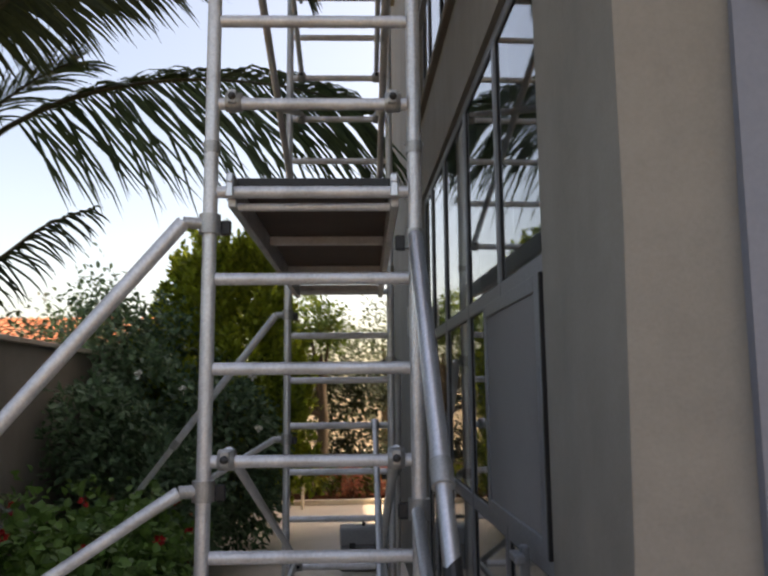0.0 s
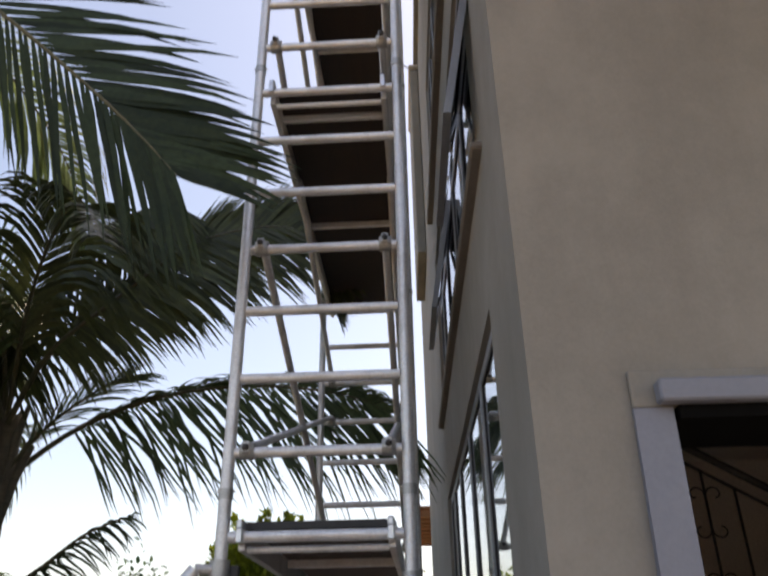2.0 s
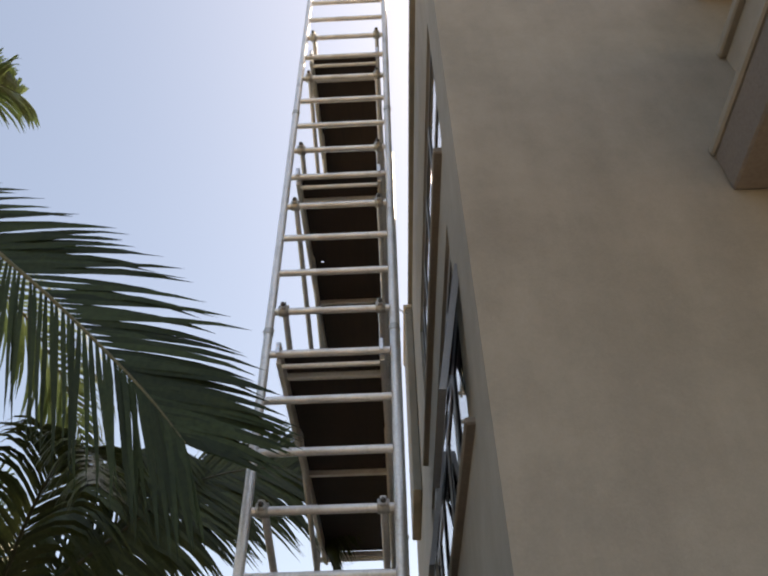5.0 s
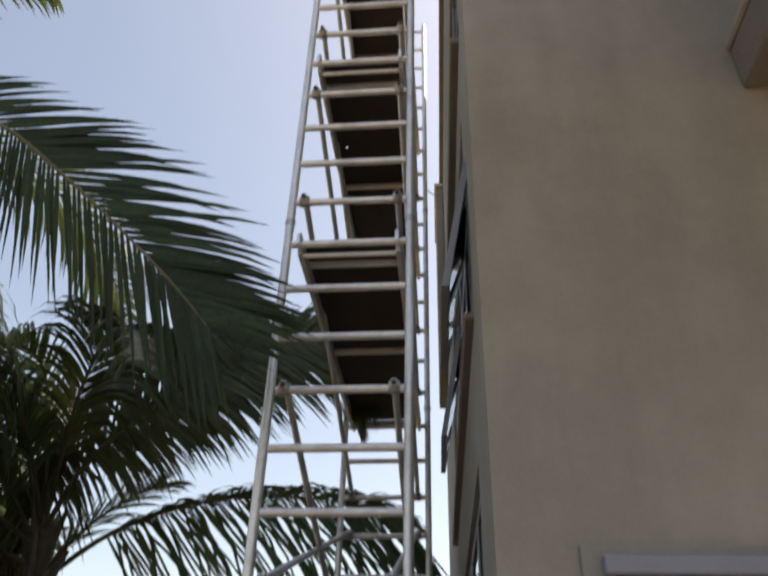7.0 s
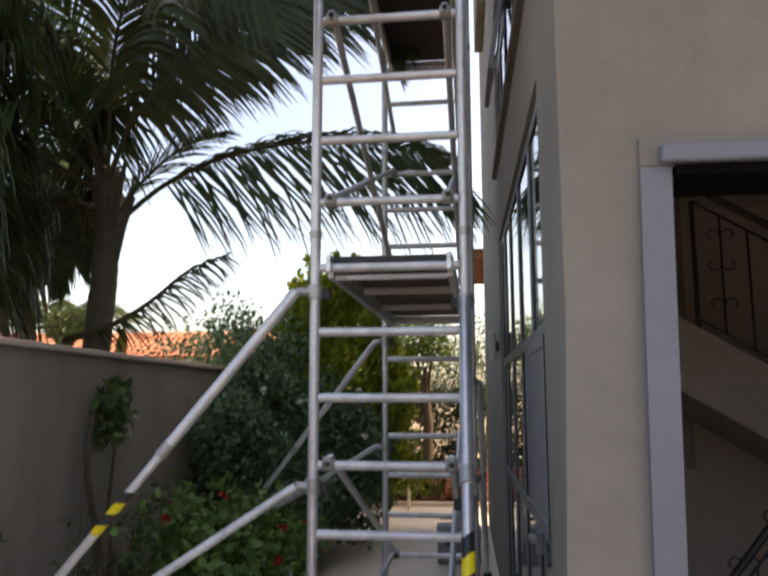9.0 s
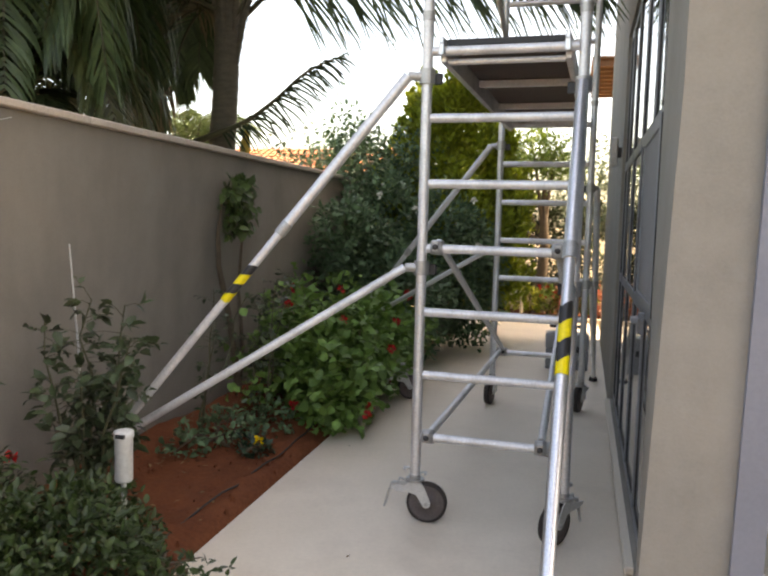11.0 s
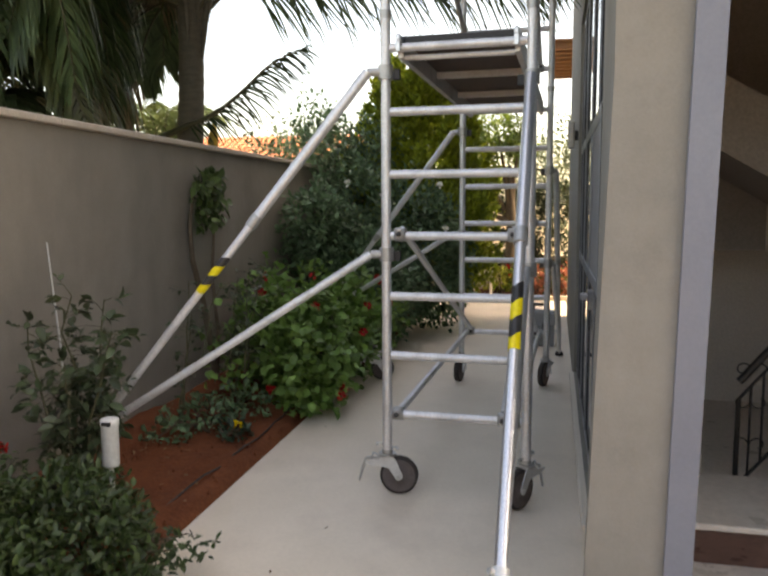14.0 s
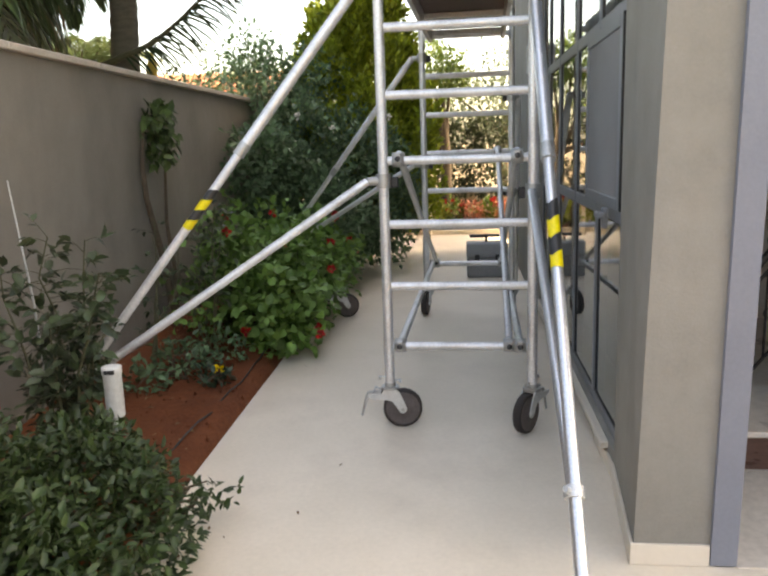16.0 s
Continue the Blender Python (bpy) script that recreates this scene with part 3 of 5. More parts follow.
w2 = window("window_2", "first floor grey aluminium window with an open awning sash", MID, MULLIONS, (4.37,))
part("window_sill", Mesh().box(HOUSE_U - 0.042, HOUSE_U + 0.03, -0.80, 2.62, 3.465, 3.50, bevel=0.008), SHADE_SILL, w2, "taupe projecting stone sill")
for v0, v1, zt in ((-0.80, -0.02, 4.35), (0.82, 1.44, 4.35)):
    awn = Mesh()
    bt = (HOUSE_U - 0.10, zt - 0.72)
    tp = (HOUSE_U + 0.018, zt)

    def bar(a0, a1, k0, k1, d=0.03):
        x0, z0, x1, z1 = tp[0] + (bt[0] - tp[0]) * k0, tp[1] + (bt[1] - tp[1]) * k0, tp[0] + (bt[0] - tp[0]) * k1, tp[1] + (bt[1] - tp[1]) * k1
        awn.add([(x0, a0, z0), (x0, a1, z0), (x1, a1, z1), (x1, a0, z1), (x0 - d, a0, z0), (x0 - d, a1, z0), (x1 - d, a1, z1), (x1 - d, a0, z1)],
                [(0, 1, 2, 3), (7, 6, 5, 4), (0, 4, 5, 1), (2, 6, 7, 3), (0, 3, 7, 4), (1, 5, 6, 2)])
    bar(v0, v0 + 0.05, 0, 1), bar(v1 - 0.05, v1, 0, 1), bar(v0 + 0.051, v1 - 0.051, 0, 0.07), bar(v0 + 0.051, v1 - 0.051, 0.93, 1)
    sash = part("awning_sash", awn, FRAME_GREY, w2, "top-hung sash tilted open")
    pg = Mesh()
    awn = pg
    bar(v0 + 0.052, v1 - 0.052, 0.072, 0.928, 0.006)
    part("pane", pg, GLASS, sash)
w3 = window("window_3", "upper floor grey aluminium window", TOP, MULLIONS, (6.06,))
part("window_sill", Mesh().box(HOUSE_U - 0.05, HOUSE_U + 0.03, -0.75, 2.6, 5.30, 5.355, bevel=0.008), SHADE_SILL, w3, "taupe projecting stone sill")

bay = thing("wall_bay", "pale stucco box projecting high on the side wall", "wall", (HOUSE_U, 4.2, 5.9), kind="structure")
part("bay_body", Mesh().box(HOUSE_U - 0.1, HOUSE_U - 0.002, 4.0, 5.2, 5.85, 8.5, bevel=0.01), STUCCO, bay)
part("bay_cap", Mesh().box(HOUSE_U - 0.12, HOUSE_U - 0.002, 3.97, 5.23, 8.502, 8.55, bevel=0.01), COPING, bay)

bal = thing("balcony", "taupe balcony slab over the entrance with a pale drip ledge", "balcony", (2.2, FRONT_V, 4.5), kind="structure")
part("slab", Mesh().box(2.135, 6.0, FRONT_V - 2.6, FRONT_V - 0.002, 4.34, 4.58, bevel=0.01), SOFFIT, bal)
part("ledge", Mesh().box(2.12, 6.0, FRONT_V - 2.65, FRONT_V - 0.002, 4.582, 4.635, bevel=0.01), STUCCO, bal)
part("parapet", Mesh().box(2.48, 2.62, FRONT_V - 2.5, FRONT_V - 0.002, 4.637, 5.45), STUCCO, bal)
part("parapet_cap", Mesh().box(2.44, 2.66, FRONT_V - 2.55, FRONT_V - 0.002, 5.452, 5.51, bevel=0.01), STUCCO, bal)
eave = thing("roof_eave", "brown soffit of the roof over the balcony", "roof", (2.6, FRONT_V, 6.4), kind="structure")
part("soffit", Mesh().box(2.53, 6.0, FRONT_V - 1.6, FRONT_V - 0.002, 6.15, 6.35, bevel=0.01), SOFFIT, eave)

lamp = thing("wall_lamp", "small grey wall lamp on the side wall", "lamp", (HOUSE_U, 2.85, 2.0))
part("body", Mesh().box(HOUSE_U - 0.085, HOUSE_U - 0.03, 2.79, 2.89, 1.97, 2.20, bevel=0.01), ZINC, lamp)
part("bracket", Mesh().box(HOUSE_U - 0.031, HOUSE_U - 0.002, 2.815, 2.865, 2.04, 2.12, bevel=0.005), LAMP_BLACK, lamp)

# stair hall seen through the doorway
st = thing("stairs", "marble stairs with dark brown risers in the hall", "stairs", (1.4, -0.57, 0))
part("riser", Mesh().box(1.254, 4.598, -0.50, -0.475, 0.005, 0.155), BROWN_STONE, st, "dark brown marble riser")
part("tread", Mesh().box(1.254, 4.598, -0.53, 0.10, 0.157, 0.185, bevel=0.005), MARBLE, st)
fm = Mesh()
x0, z0, x1, z1 = 1.40, 2.34, 3.9, 0.84
fm.add([(x0, 0.62, z0), (x1, 0.62, z1), (x1, 0.62, z1 - .40), (x0, 0.62, z0 - .40), (x0, 1.55, z0), (x1, 1.55, z1), (x1, 1.55, z1 - .40), (x0, 1.55, z0 - .40)],
       [(0, 1, 2, 3), (7, 6, 5, 4), (0, 4, 5, 1), (2, 6, 7, 3), (0, 3, 7, 4), (1, 5, 6, 2)])
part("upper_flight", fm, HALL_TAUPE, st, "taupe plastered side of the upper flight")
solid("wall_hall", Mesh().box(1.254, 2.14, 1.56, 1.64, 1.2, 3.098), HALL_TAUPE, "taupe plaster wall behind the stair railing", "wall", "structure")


def railing(name, label, p, q, v, height, pitch=0.13):
    r = thing(name, label, "railing", (p[0], v, p[1]))
    hr = Mesh()
    L = math.hypot(q[0] - p[0], q[1] - p[1])
    hr.path([(p[0], v, p[1] + height), (q[0], v, q[1] + height)], 0.02, n=8)
    part("handrail", hr, IRON, r)
    part("top_bar", Mesh().path([(p[0], v, p[1] + height - .09), (q[0], v, q[1] + height - .09)], 0.008, n=6), IRON, r)
    part("bottom_bar", Mesh().path([(p[0], v, p[1] + .06), (q[0], v, q[1] + .06)], 0.009, n=6), IRON, r)
    n = int(abs(q[0] - p[0]) / pitch)
    for i in range(n + 1):
        k = i / n
        x, z = p[0] + (q[0] - p[0]) * k, p[1] + (q[1] - p[1]) * k
        part("baluster", Mesh().tube((x, v, z + (0.0 if i in (0, n) else .06)), (x, v, z + height - .09), 0.013 if i in (0, n) else 0.0065, n=6), IRON, r)
        if i % 3 == 1:
            for sgn in (-1, 1):
                for zz, flip in ((0.22, 1), (0.44, -1), (0.60, 1)):
                    pts = []
                    for a in range(13):
                        th = a / 12 * 4.6
                        rad = 0.042 * (1 - 0.055 * a)
                        pts.append((x + sgn * (0.044 - rad * math.cos(th)), v, z + zz + flip * rad * math.sin(th)))
                    part("scroll", Mesh().path(pts, 0.004, n=5), IRON, r)
    return r


railing("railing", "black wrought iron stair railing with scrolls, upper flight", (1.93, 2.01), (3.2, 1.25), 0.64, 0.80)
railing("railing", "black wrought iron stair railing, lower flight", (1.72, 0.006), (2.45, 0.93), 0.25, 0.61, 0.055)
YARD = GARDEN

# ---- the scaffold tower ----
W, L = 0.713, 2.61
WORLD = Matrix.Identity(4)


def rung_z(k):
    return 0.428 + 0.307 * (k - 1) if k <= 7 else 2.592 + 0.3125 * (k - 8) if k <= 14 else 4.785 + 0.3205 * (k - 15) if k <= 21 else 6.711 + 0.35 * (k - 21)


TOP_K = 30
tower = thing("scaffold_tower", "worn aluminium mobile scaffold tower on castors, several decks high", "scaffold", (0, 0, 0), frame_of=WORLD)
JOINTS = [0.5 * (rung_z(a) + rung_z(a + 1)) for a in (7, 14, 21)]
levels = [0.19] + JOINTS + [rung_z(TOP_K) + 0.12]
rung_mesh = Mesh().tube((0.024, 0, 0), (W - 0.024, 0, 0), 0.0215, n=14).data("rung", ALU)
for end, y in (("near", 0.0), ("far", L)):
    for x in (0.0, W):
        for a, b in zip(levels[:-1], levels[1:]):
            part("upright", Mesh().tube((x, y, a + 0.002), (x, y, b - 0.002), 0.025, n=16), ALU, tower)
        for z in JOINTS:
            sp = part("spigot_collar", Mesh().tube((x, y, z - 0.02), (x, y, z + 0.02), 0.0285, n=16).tube((x - 0.034, y, z + 0.012), (x + 0.034, y, z + 0.012), 0.005, n=6), ZINC, tower)
    for k in range(1, TOP_K + 1):
        o = new("rung", rung_mesh)
        o.parent, o.location = tower, (0, y, rung_z(k))


def hook(p, up, parent):
    """A clamp casting that grips a rung."""
    m = Mesh()
    x, y, z = p
    m.lathe([(0.0, -0.028), (0.034, -0.028), (0.036, 0.0), (0.034, 0.028), (0.0, 0.028)], (x, y, z), "x", 12)
    m.box(x - 0.016, x + 0.016, y - 0.05, y - 0.02, z - 0.018, z + 0.03, bevel=0.004)
    c = part("clamp", m, ZINC, parent, "cast clamp with dark knob")
    part("knob", Mesh().lathe([(0.0, -0.016), (0.010, -0.016), (0.012, -0.006), (0.014, -0.004), (0.014, 0.006), (0.0, 0.008)], (x, y - 0.05, z + 0.004), "y", 10), LAMP_BLACK, c)


BRACES = [(4, 1), (8, 11), (11, 8), (15, 12), (18, 15), (20, 17), (23, 20), (25, 22)]
for kn, kf in BRACES:
    for x in (0.075, W - 0.075):
        a, b = (x, -0.0, rung_z(kn) + 0.03), (x + (0.01 if x < 0.3 else -0.01), L, rung_z(kf) + 0.03)
        br = part("diagonal_brace", Mesh().tube((a[0], 0.03, a[2]), (b[0], L - 0.03, b[2]), 0.0185, n=12), ALU, tower)
        hook((a[0], 0, rung_z(kn) + 0.006), 1, br)
        hook((b[0], L, rung_z(kf) + 0.006), 1, br)
br = part("diagonal_brace", Mesh().tube((0.60, 0.03, rung_z(1) + 0.03), (0.60, L - 0.03, rung_z(4) + 0.03), 0.0185, n=12), ALU, tower)
hook((0.60, 0, rung_z(1) + 0.006), 1, br)
hook((0.60, L, rung_z(4) + 0.006), 1, br)
for x in (0.06, W - 0.06):
    br = part("base_brace", Mesh().tube((x, 0.03, rung_z(1) + 0.01), (x, L - 0.03, rung_z(1) + 0.01), 0.02, n=12), ALU, tower)
    hook((x, 0, rung_z(1) + 0.004), 1, br)
    hook((x, L, rung_z(1) + 0.004), 1, br)


def castor(x, y, turn, name="castor", parent=None):
    """A braked scaffold castor under an upright; the wheel trails in the direction turn."""
    ca = Mesh()
    d = Vector((math.cos(turn), math.sin(turn), 0))
    s = Vector((-d.y, d.x, 0))
    c = Vector((x, y, 0)) + d * 0.062
    up = Vector((0, 0, 1))
    ca.tube((x, y, 0.204), (x, y, 0.30), 0.0215, n=12).tube((x, y, 0.204), (x, y, 0.216), 0.046, n=18).tube((x, y, 0.218), (x, y, 0.236), 0.029, n=14)
    body = part("castor", ca, ZINC, parent, "zinc castor stem with swivel ring")
    for sg, z in ((-1, 0.262), (1, 0.243)):
        q = Vector((x, y, z))
        part("bolt", Mesh().tube(q, q + d * (0.056 * sg) + up * 0.006, 0.005, n=6).tube(q + d * (0.046 * sg), q + d * (0.058 * sg), 0.011, n=6), ZINC, body)
    fk = Mesh()
    outline = ((-0.035, 0.203), (0.036, 0.203), (0.050, 0.185), (0.083, 0.108), (0.082, 0.094), (0.073, 0.083), (0.060, 0.080), (0.048, 0.086), (0.012, 0.142), (-0.012, 0.150), (-0.085, 0.156), (-0.112, 0.168), (-0.112, 0.182), (-0.045, 0.184))
    n_o = len(outline)
    for sg in (-1, 1):
        for h, w in outline:
            fk.v.append(tuple(Vector((x, y, w)) + d * h + s * (0.030 * sg)))
        for h, w in outline:
            fk.v.append(tuple(Vector((x, y, w)) + d * h + s * (0.036 * sg)))
        o = len(fk.v) - 2 * n_o
        faces = [tuple(o + i for i in range(n_o)), tuple(o + 2 * n_o - 1 - i for i in range(n_o))] + [(o + i, o + (i + 1) % n_o, o + n_o + (i + 1) % n_o, o + n_o + i) for i in range(n_o)]
        fk.f += faces
        fk.m += [0] * len(faces)
        fk.smooth += [False] * len(faces)
    part("fork", fk, FORK, body, "bright zinc fork plates")
    part("axle_bolt", Mesh().tube(c + up * 0.1 - s * 0.044, c + up * 0.1 + s * 0.044, 0.009, n=6), ZINC, body)
    # wheel: turned round s
    wm_, hb = Mesh(), Mesh()
    for prof, m in (([(0.087, -0.021), (0.096, -0.021), (0.1, -0.014), (0.1, 0.014), (0.096, 0.021), (0.087, 0.021)], wm_), ([(0.0, -0.026), (0.024, -0.026), (0.027, -0.0185), (0.080, -0.0185), (0.0868, -0.021), (0.0868, 0.021), (0.080, 0.0185), (0.027, 0.0185), (0.024, 0.026), (0.0, 0.026)], hb)):
        vs, n = [], 32
        for r, h in prof:
            for k in range(n):
                vs.append(c + up * 0.1 + (d * math.cos(2 * math.pi * k / n) + up * math.sin(2 * math.pi * k / n)) * r + s * h)
        m.add(vs, [(i * n + k, i * n + (k + 1) % n, (i + 1) * n + (k + 1) % n, (i + 1) * n + k) for i in range(len(prof) - 1) for k in range(n)], 0, True)
    part("tyre", wm_, RUBBER, body)
    part("wheel_disc", hb, HUB, body)
    q = Vector((x, y, 0))
    lv = Mesh().path([q - d * 0.045 + up * 0.200, q - d * 0.075 + up * 0.212, q - d * 0.085 + up * 0.186, q - d * 0.112 + up * 0.182, q - d * 0.128 + up * 0.14, q - d * 0.150 + up * 0.06], [0.006, 0.006, 0.006, 0.009, 0.008, 0.006], n=8)
    part("brake_lever", lv, ZINC, body)
    part("brake_shoe", Mesh().tube(q - d * 0.035 - s * 0.028 + up * 0.176, q - d * 0.035 + s * 0.028 + up * 0.176, 0.013, n=8), BLACK_PLASTIC, body)
    return body


castor(0.0, 0.0, radians(6), parent=tower)
castor(W, 0.0, radians(238), parent=tower)
castor(0.0, L, radians(262), parent=tower)
castor(W, L, radians(255), parent=tower)


def deck(k, hole=False):
    """A platform hung on the rungs: plywood on an aluminium frame with claws and cross bars."""
    z = rung_z(k) + 0.024
    x0, x1, y0, y1 = 0.055, W - 0.055, -0.012, L + 0.012
    pl = Mesh()
    holes = [(0.14, 0.162, 0.86, 0.885)] if hole else []
    sheet_with_holes(pl, [x0 + 0.03, x1 - 0.03], [y0 + 0.06, y1 - 0.06], holes, lambda a, b, d: (a, b, z + 0.02 + d), 0.012)
    dk = part("deck", pl, PLY if k == 7 else PLY_SHADED, tower, "brown plywood deck" if k == 7 else "plywood deck, the shade on its underside put into its colour")
    fr = Mesh()
    for x in (x0, x1 - 0.03):
        fr.box(x, x + 0.03, y0 + 0.04, y1 - 0.04, z - 0.07, z + 0.03, bevel=0.004)
    part("side_rail", fr, ALU, dk)
    part("cross_bar", Mesh().tube((x0 + 0.031, y0 + 0.075, z - 0.062), (x1 - 0.031, y0 + 0.075, z - 0.062), 0.015, n=10), ALU, dk)
    for y in (0.36 * L if k == 7 else 0.085 * L, 0.68 * L if k == 7 else 0.5 * L, y1 - 0.06):
        part("cross_bar", Mesh().box(x0 + 0.031, x1 - 0.031, y, y + 0.028, z - 0.022, z + 0.018, bevel=0.003), ALU, dk)
    for x in (x0 + 0.004, x1 - 0.03):
        for y, sg in ((0.0, -1), (L, 1)):
            cm = Mesh().box(x, x + 0.026, y - 0.042, y + 0.042, z + 0.001, z + 0.035, bevel=0.006).box(x, x + 0.026, (y - 0.044) if sg < 0 else (y + 0.03), (y - 0.03) if sg < 0 else (y + 0.044), z - 0.05, z + 0.002, bevel=0.004)
            part("claw", cm, ALU_BRIGHT, dk)


deck(7)
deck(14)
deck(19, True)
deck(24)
part("toe_board", Mesh().box(0.07, W - 0.07, 0.035, 0.058, rung_z(7) + 0.03, rung_z(7) + 0.062, bevel=0.003), BLACK_PLASTIC, tower, "dark toe board on the lowest deck")


def banded(a, b, r, turns):
    """Slanted black and yellow stripes wound on a tube between a and b."""
    a, b = Vector(a), Vector(b)
    d = (b - a).normalized()
    e1 = d.orthogonal().normalized()
    e2 = d.cross(e1)
    length, n = (b - a).length, 16
    bands = turns * 2
    out = [Mesh() for _ in range(bands)]
    for j in range(bands):
        for k in range(n):
            def at(kk, t):
                h = min(max((t + 0.75 * abs(((kk / n) * 2) % 2 - 1) - 0.35) * length / bands, 0), length)
                ang = 2 * math.pi * kk / n
                return a + d * h + (e1 * math.cos(ang) + e2 * math.sin(ang)) * r
            out[j].add([at(k, j), at(k + 1, j), at(k + 1, j + 1), at(k, j + 1)], [(0, 1, 2, 3)], 0, True)
    return out


def stabiliser(clamp_hi, clamp_lo, foot, meet, split, tape, bright):
    """An outrigger: a long telescopic strut, a lower strut, two clamps and a foot."""
    hi, lo, ft, mt = Vector(clamp_hi), Vector(clamp_lo), Vector(foot), Vector(meet)
    mat = ALU_BRIGHT if bright else ALU
    t1 = hi.lerp(ft, split)
    u = part("stabiliser", Mesh().tube(hi, t1, 0.0255, n=16), mat, tower, "telescopic outrigger strut")
    part("inner_strut", Mesh().tube(t1, ft, 0.0205, n=16), mat, u)
    part("joint_ring", Mesh().tube(hi.lerp(ft, split - 0.02), hi.lerp(ft, split + 0.006), 0.0285, n=16), ZINC, u)
    part("lower_strut", Mesh().tube(lo, mt, 0.0205, n=14), mat, u)
    jd = (ft - hi).normalized().orthogonal().normalized()
    part("bolt", Mesh().tube(mt - jd * 0.045, mt + jd * 0.045, 0.008, n=8), ZINC, u)
    if bright:
        ax = (ft - hi).normalized()
        cr = Mesh().tube(mt - ax * 0.018, mt + ax * 0.018, 0.031, n=16)
        for sg in (-1, 1):
            cr.tube(mt + jd * (0.02 * sg), mt + jd * (0.047 * sg), 0.010, n=8)
        part("collar", cr, FORK, u, "bolted ring that holds the lower strut")
    for c in (hi, lo):
        x = 0.0 if c.x < 0.3 else W
        y = 0.0 if c.y < 1.2 else L
        cm = Mesh().tube((x, y, c.z - 0.034), (x, y, c.z + 0.034), 0.037, n=14)
        dirn = (c - Vector((x, y, c.z)))
        cm.tube(Vector((x, y, c.z)), c, 0.021, n=10)
        cl_ = part("clamp", cm, ZINC, u)
        side = Vector((0.05 if x < 0.3 else -0.05, 0.02, -0.01))
        part("wing_knob", Mesh().tube(Vector((x, y, c.z)), Vector((x, y, c.z)) + side, 0.006, n=6).box(x + side.x * 1.0 - 0.02, x + side.x * 1.0 + 0.02, y + 0.012, y + 0.03, c.z - 0.035, c.z + 0.018, bevel=0.005), BLACK_PLASTIC, cl_)
    part("foot", Mesh().lathe([(0.0, 0.03), (0.02, 0.03), (0.04, 0.005), (0.04, -0.02), (0.0, -0.02)], tuple(ft), "z", 14), BLACK_PLASTIC, u, "rubber foot")
    if tape:
        for j, m in enumerate(banded(hi.lerp(ft, tape[0]), hi.lerp(ft, tape[1]), 0.0262 if tape[1] < split else 0.0225, 2)):
            part("tape_stripe", m, YELLOW if j % 2 else BLACK_TAPE, u, "yellow stripe of warning tape" if j % 2 else "black stripe of warning tape")


stabiliser((-0.085, -0.03, 2.155), (-0.075, -0.03, 1.255), (-1.64, -0.51, 0.09), (-1.45, -0.45, 0.35), 0.36, (0.437, 0.525), False)
stabiliser((W - 0.003, -0.055, 2.10), (W - 0.010, -0.06, 1.19), (0.739, -1.90, 0.022), (0.731, -1.545, 0.415), 0.355, (0.428, 0.535), True)
stabiliser((-0.085, L + 0.02, 2.11), (-0.085, L + 0.02, 1.26), (-1.72, L + 0.5, 0.10), (-1.46, L + 0.43, 0.44), 0.45, None, False)
stabiliser((W + 0.05, L + 0.05, 1.78), (W + 0.04, L + 0.05, 1.02), (0.80, L + 1.25, 0.022), (0.79, L + 1.05, 0.30), 0.45, None, False)
part("wall_tie", Mesh().path([(W, L, 7.2), (0.80, L + 0.15, 7.24), (HOUSE_U - 0.13, L + 0.25, 7.33)], 0.006, n=6), ZINC, tower, "thin steel tie to the wall")

# ---- plants ----


def unit(a):
    return a / np.maximum(np.linalg.norm(a, axis=-1, keepdims=True), 1e-9)


def leaf_mesh(pos, axis, up, length, width, fold=0.25, curl=0.15):
    """Folded diamond leaves, each an island of four triangles; arrays of n rows."""
    axis = unit(axis)
    side = unit(np.cross(axis, up))
    nor = np.cross(side, axis)
    l, w = length[:, None], width[:, None]
    def at(f, k):
        return pos + axis * l * f + side * w * k + nor * (w * abs(k) * 2 * fold - l * curl * f * f)
    pts = np.stack([at(0, 0), at(0.28, -0.42), at(0.28, 0), at(0.28, 0.42), at(0.64, -0.40), at(0.64, 0), at(0.64, 0.40), at(1, 0)], 1)
    n = len(pos)
    tri = np.array([(0, 1, 2), (0, 2, 3), (1, 4, 5), (1, 5, 2), (2, 5, 6), (2, 6, 3), (4, 7, 5), (5, 7, 6)])
    faces = (np.arange(n)[:, None, None] * 8 + tri[None]).reshape(-1, 3)
    m = Mesh()
    m.v = [tuple(p) for p in pts.reshape(-1, 3)]
    m.f = [tuple(f) for f in faces.tolist()]
    m.m, m.smooth = [0] * len(m.f), [True] * len(m.f)
    return m


def join(*meshes):
    out = Mesh()
    for k, me in enumerate(meshes):
        out.add(me.v, me.f)
        out.m[-len(me.f):] = [k] * len(me.f)
        out.smooth[-len(me.f):] = me.smooth
    return out


def blob_points(gen, n, blobs, shell=0.55, lumps=0.25):
    """Points in the outer shell of lumpy ellipsoids, with their outward directions."""
    w_ = np.array([b[3] * b[4] + b[4] * b[5] + b[3] * b[5] for b in blobs])
    pick = gen.choice(len(blobs), n, p=w_ / w_.sum())
    B = np.array(blobs)[pick]
    d = unit(gen.normal(size=(n, 3)))
    wob = 1 + lumps * np.sin(d[:, 0] * 5 + B[:, 0] * 7) * np.sin(d[:, 1] * 6 + 1) + lumps * 0.6 * np.sin(d[:, 2] * 9 + d[:, 0] * 7)
    r = (shell + (1 - shell) * gen.random(n) ** 0.6) * wob
    p = B[:, :3] + d * B[:, 3:6] * r[:, None]
    return p, unit(d / B[:, 3:6])


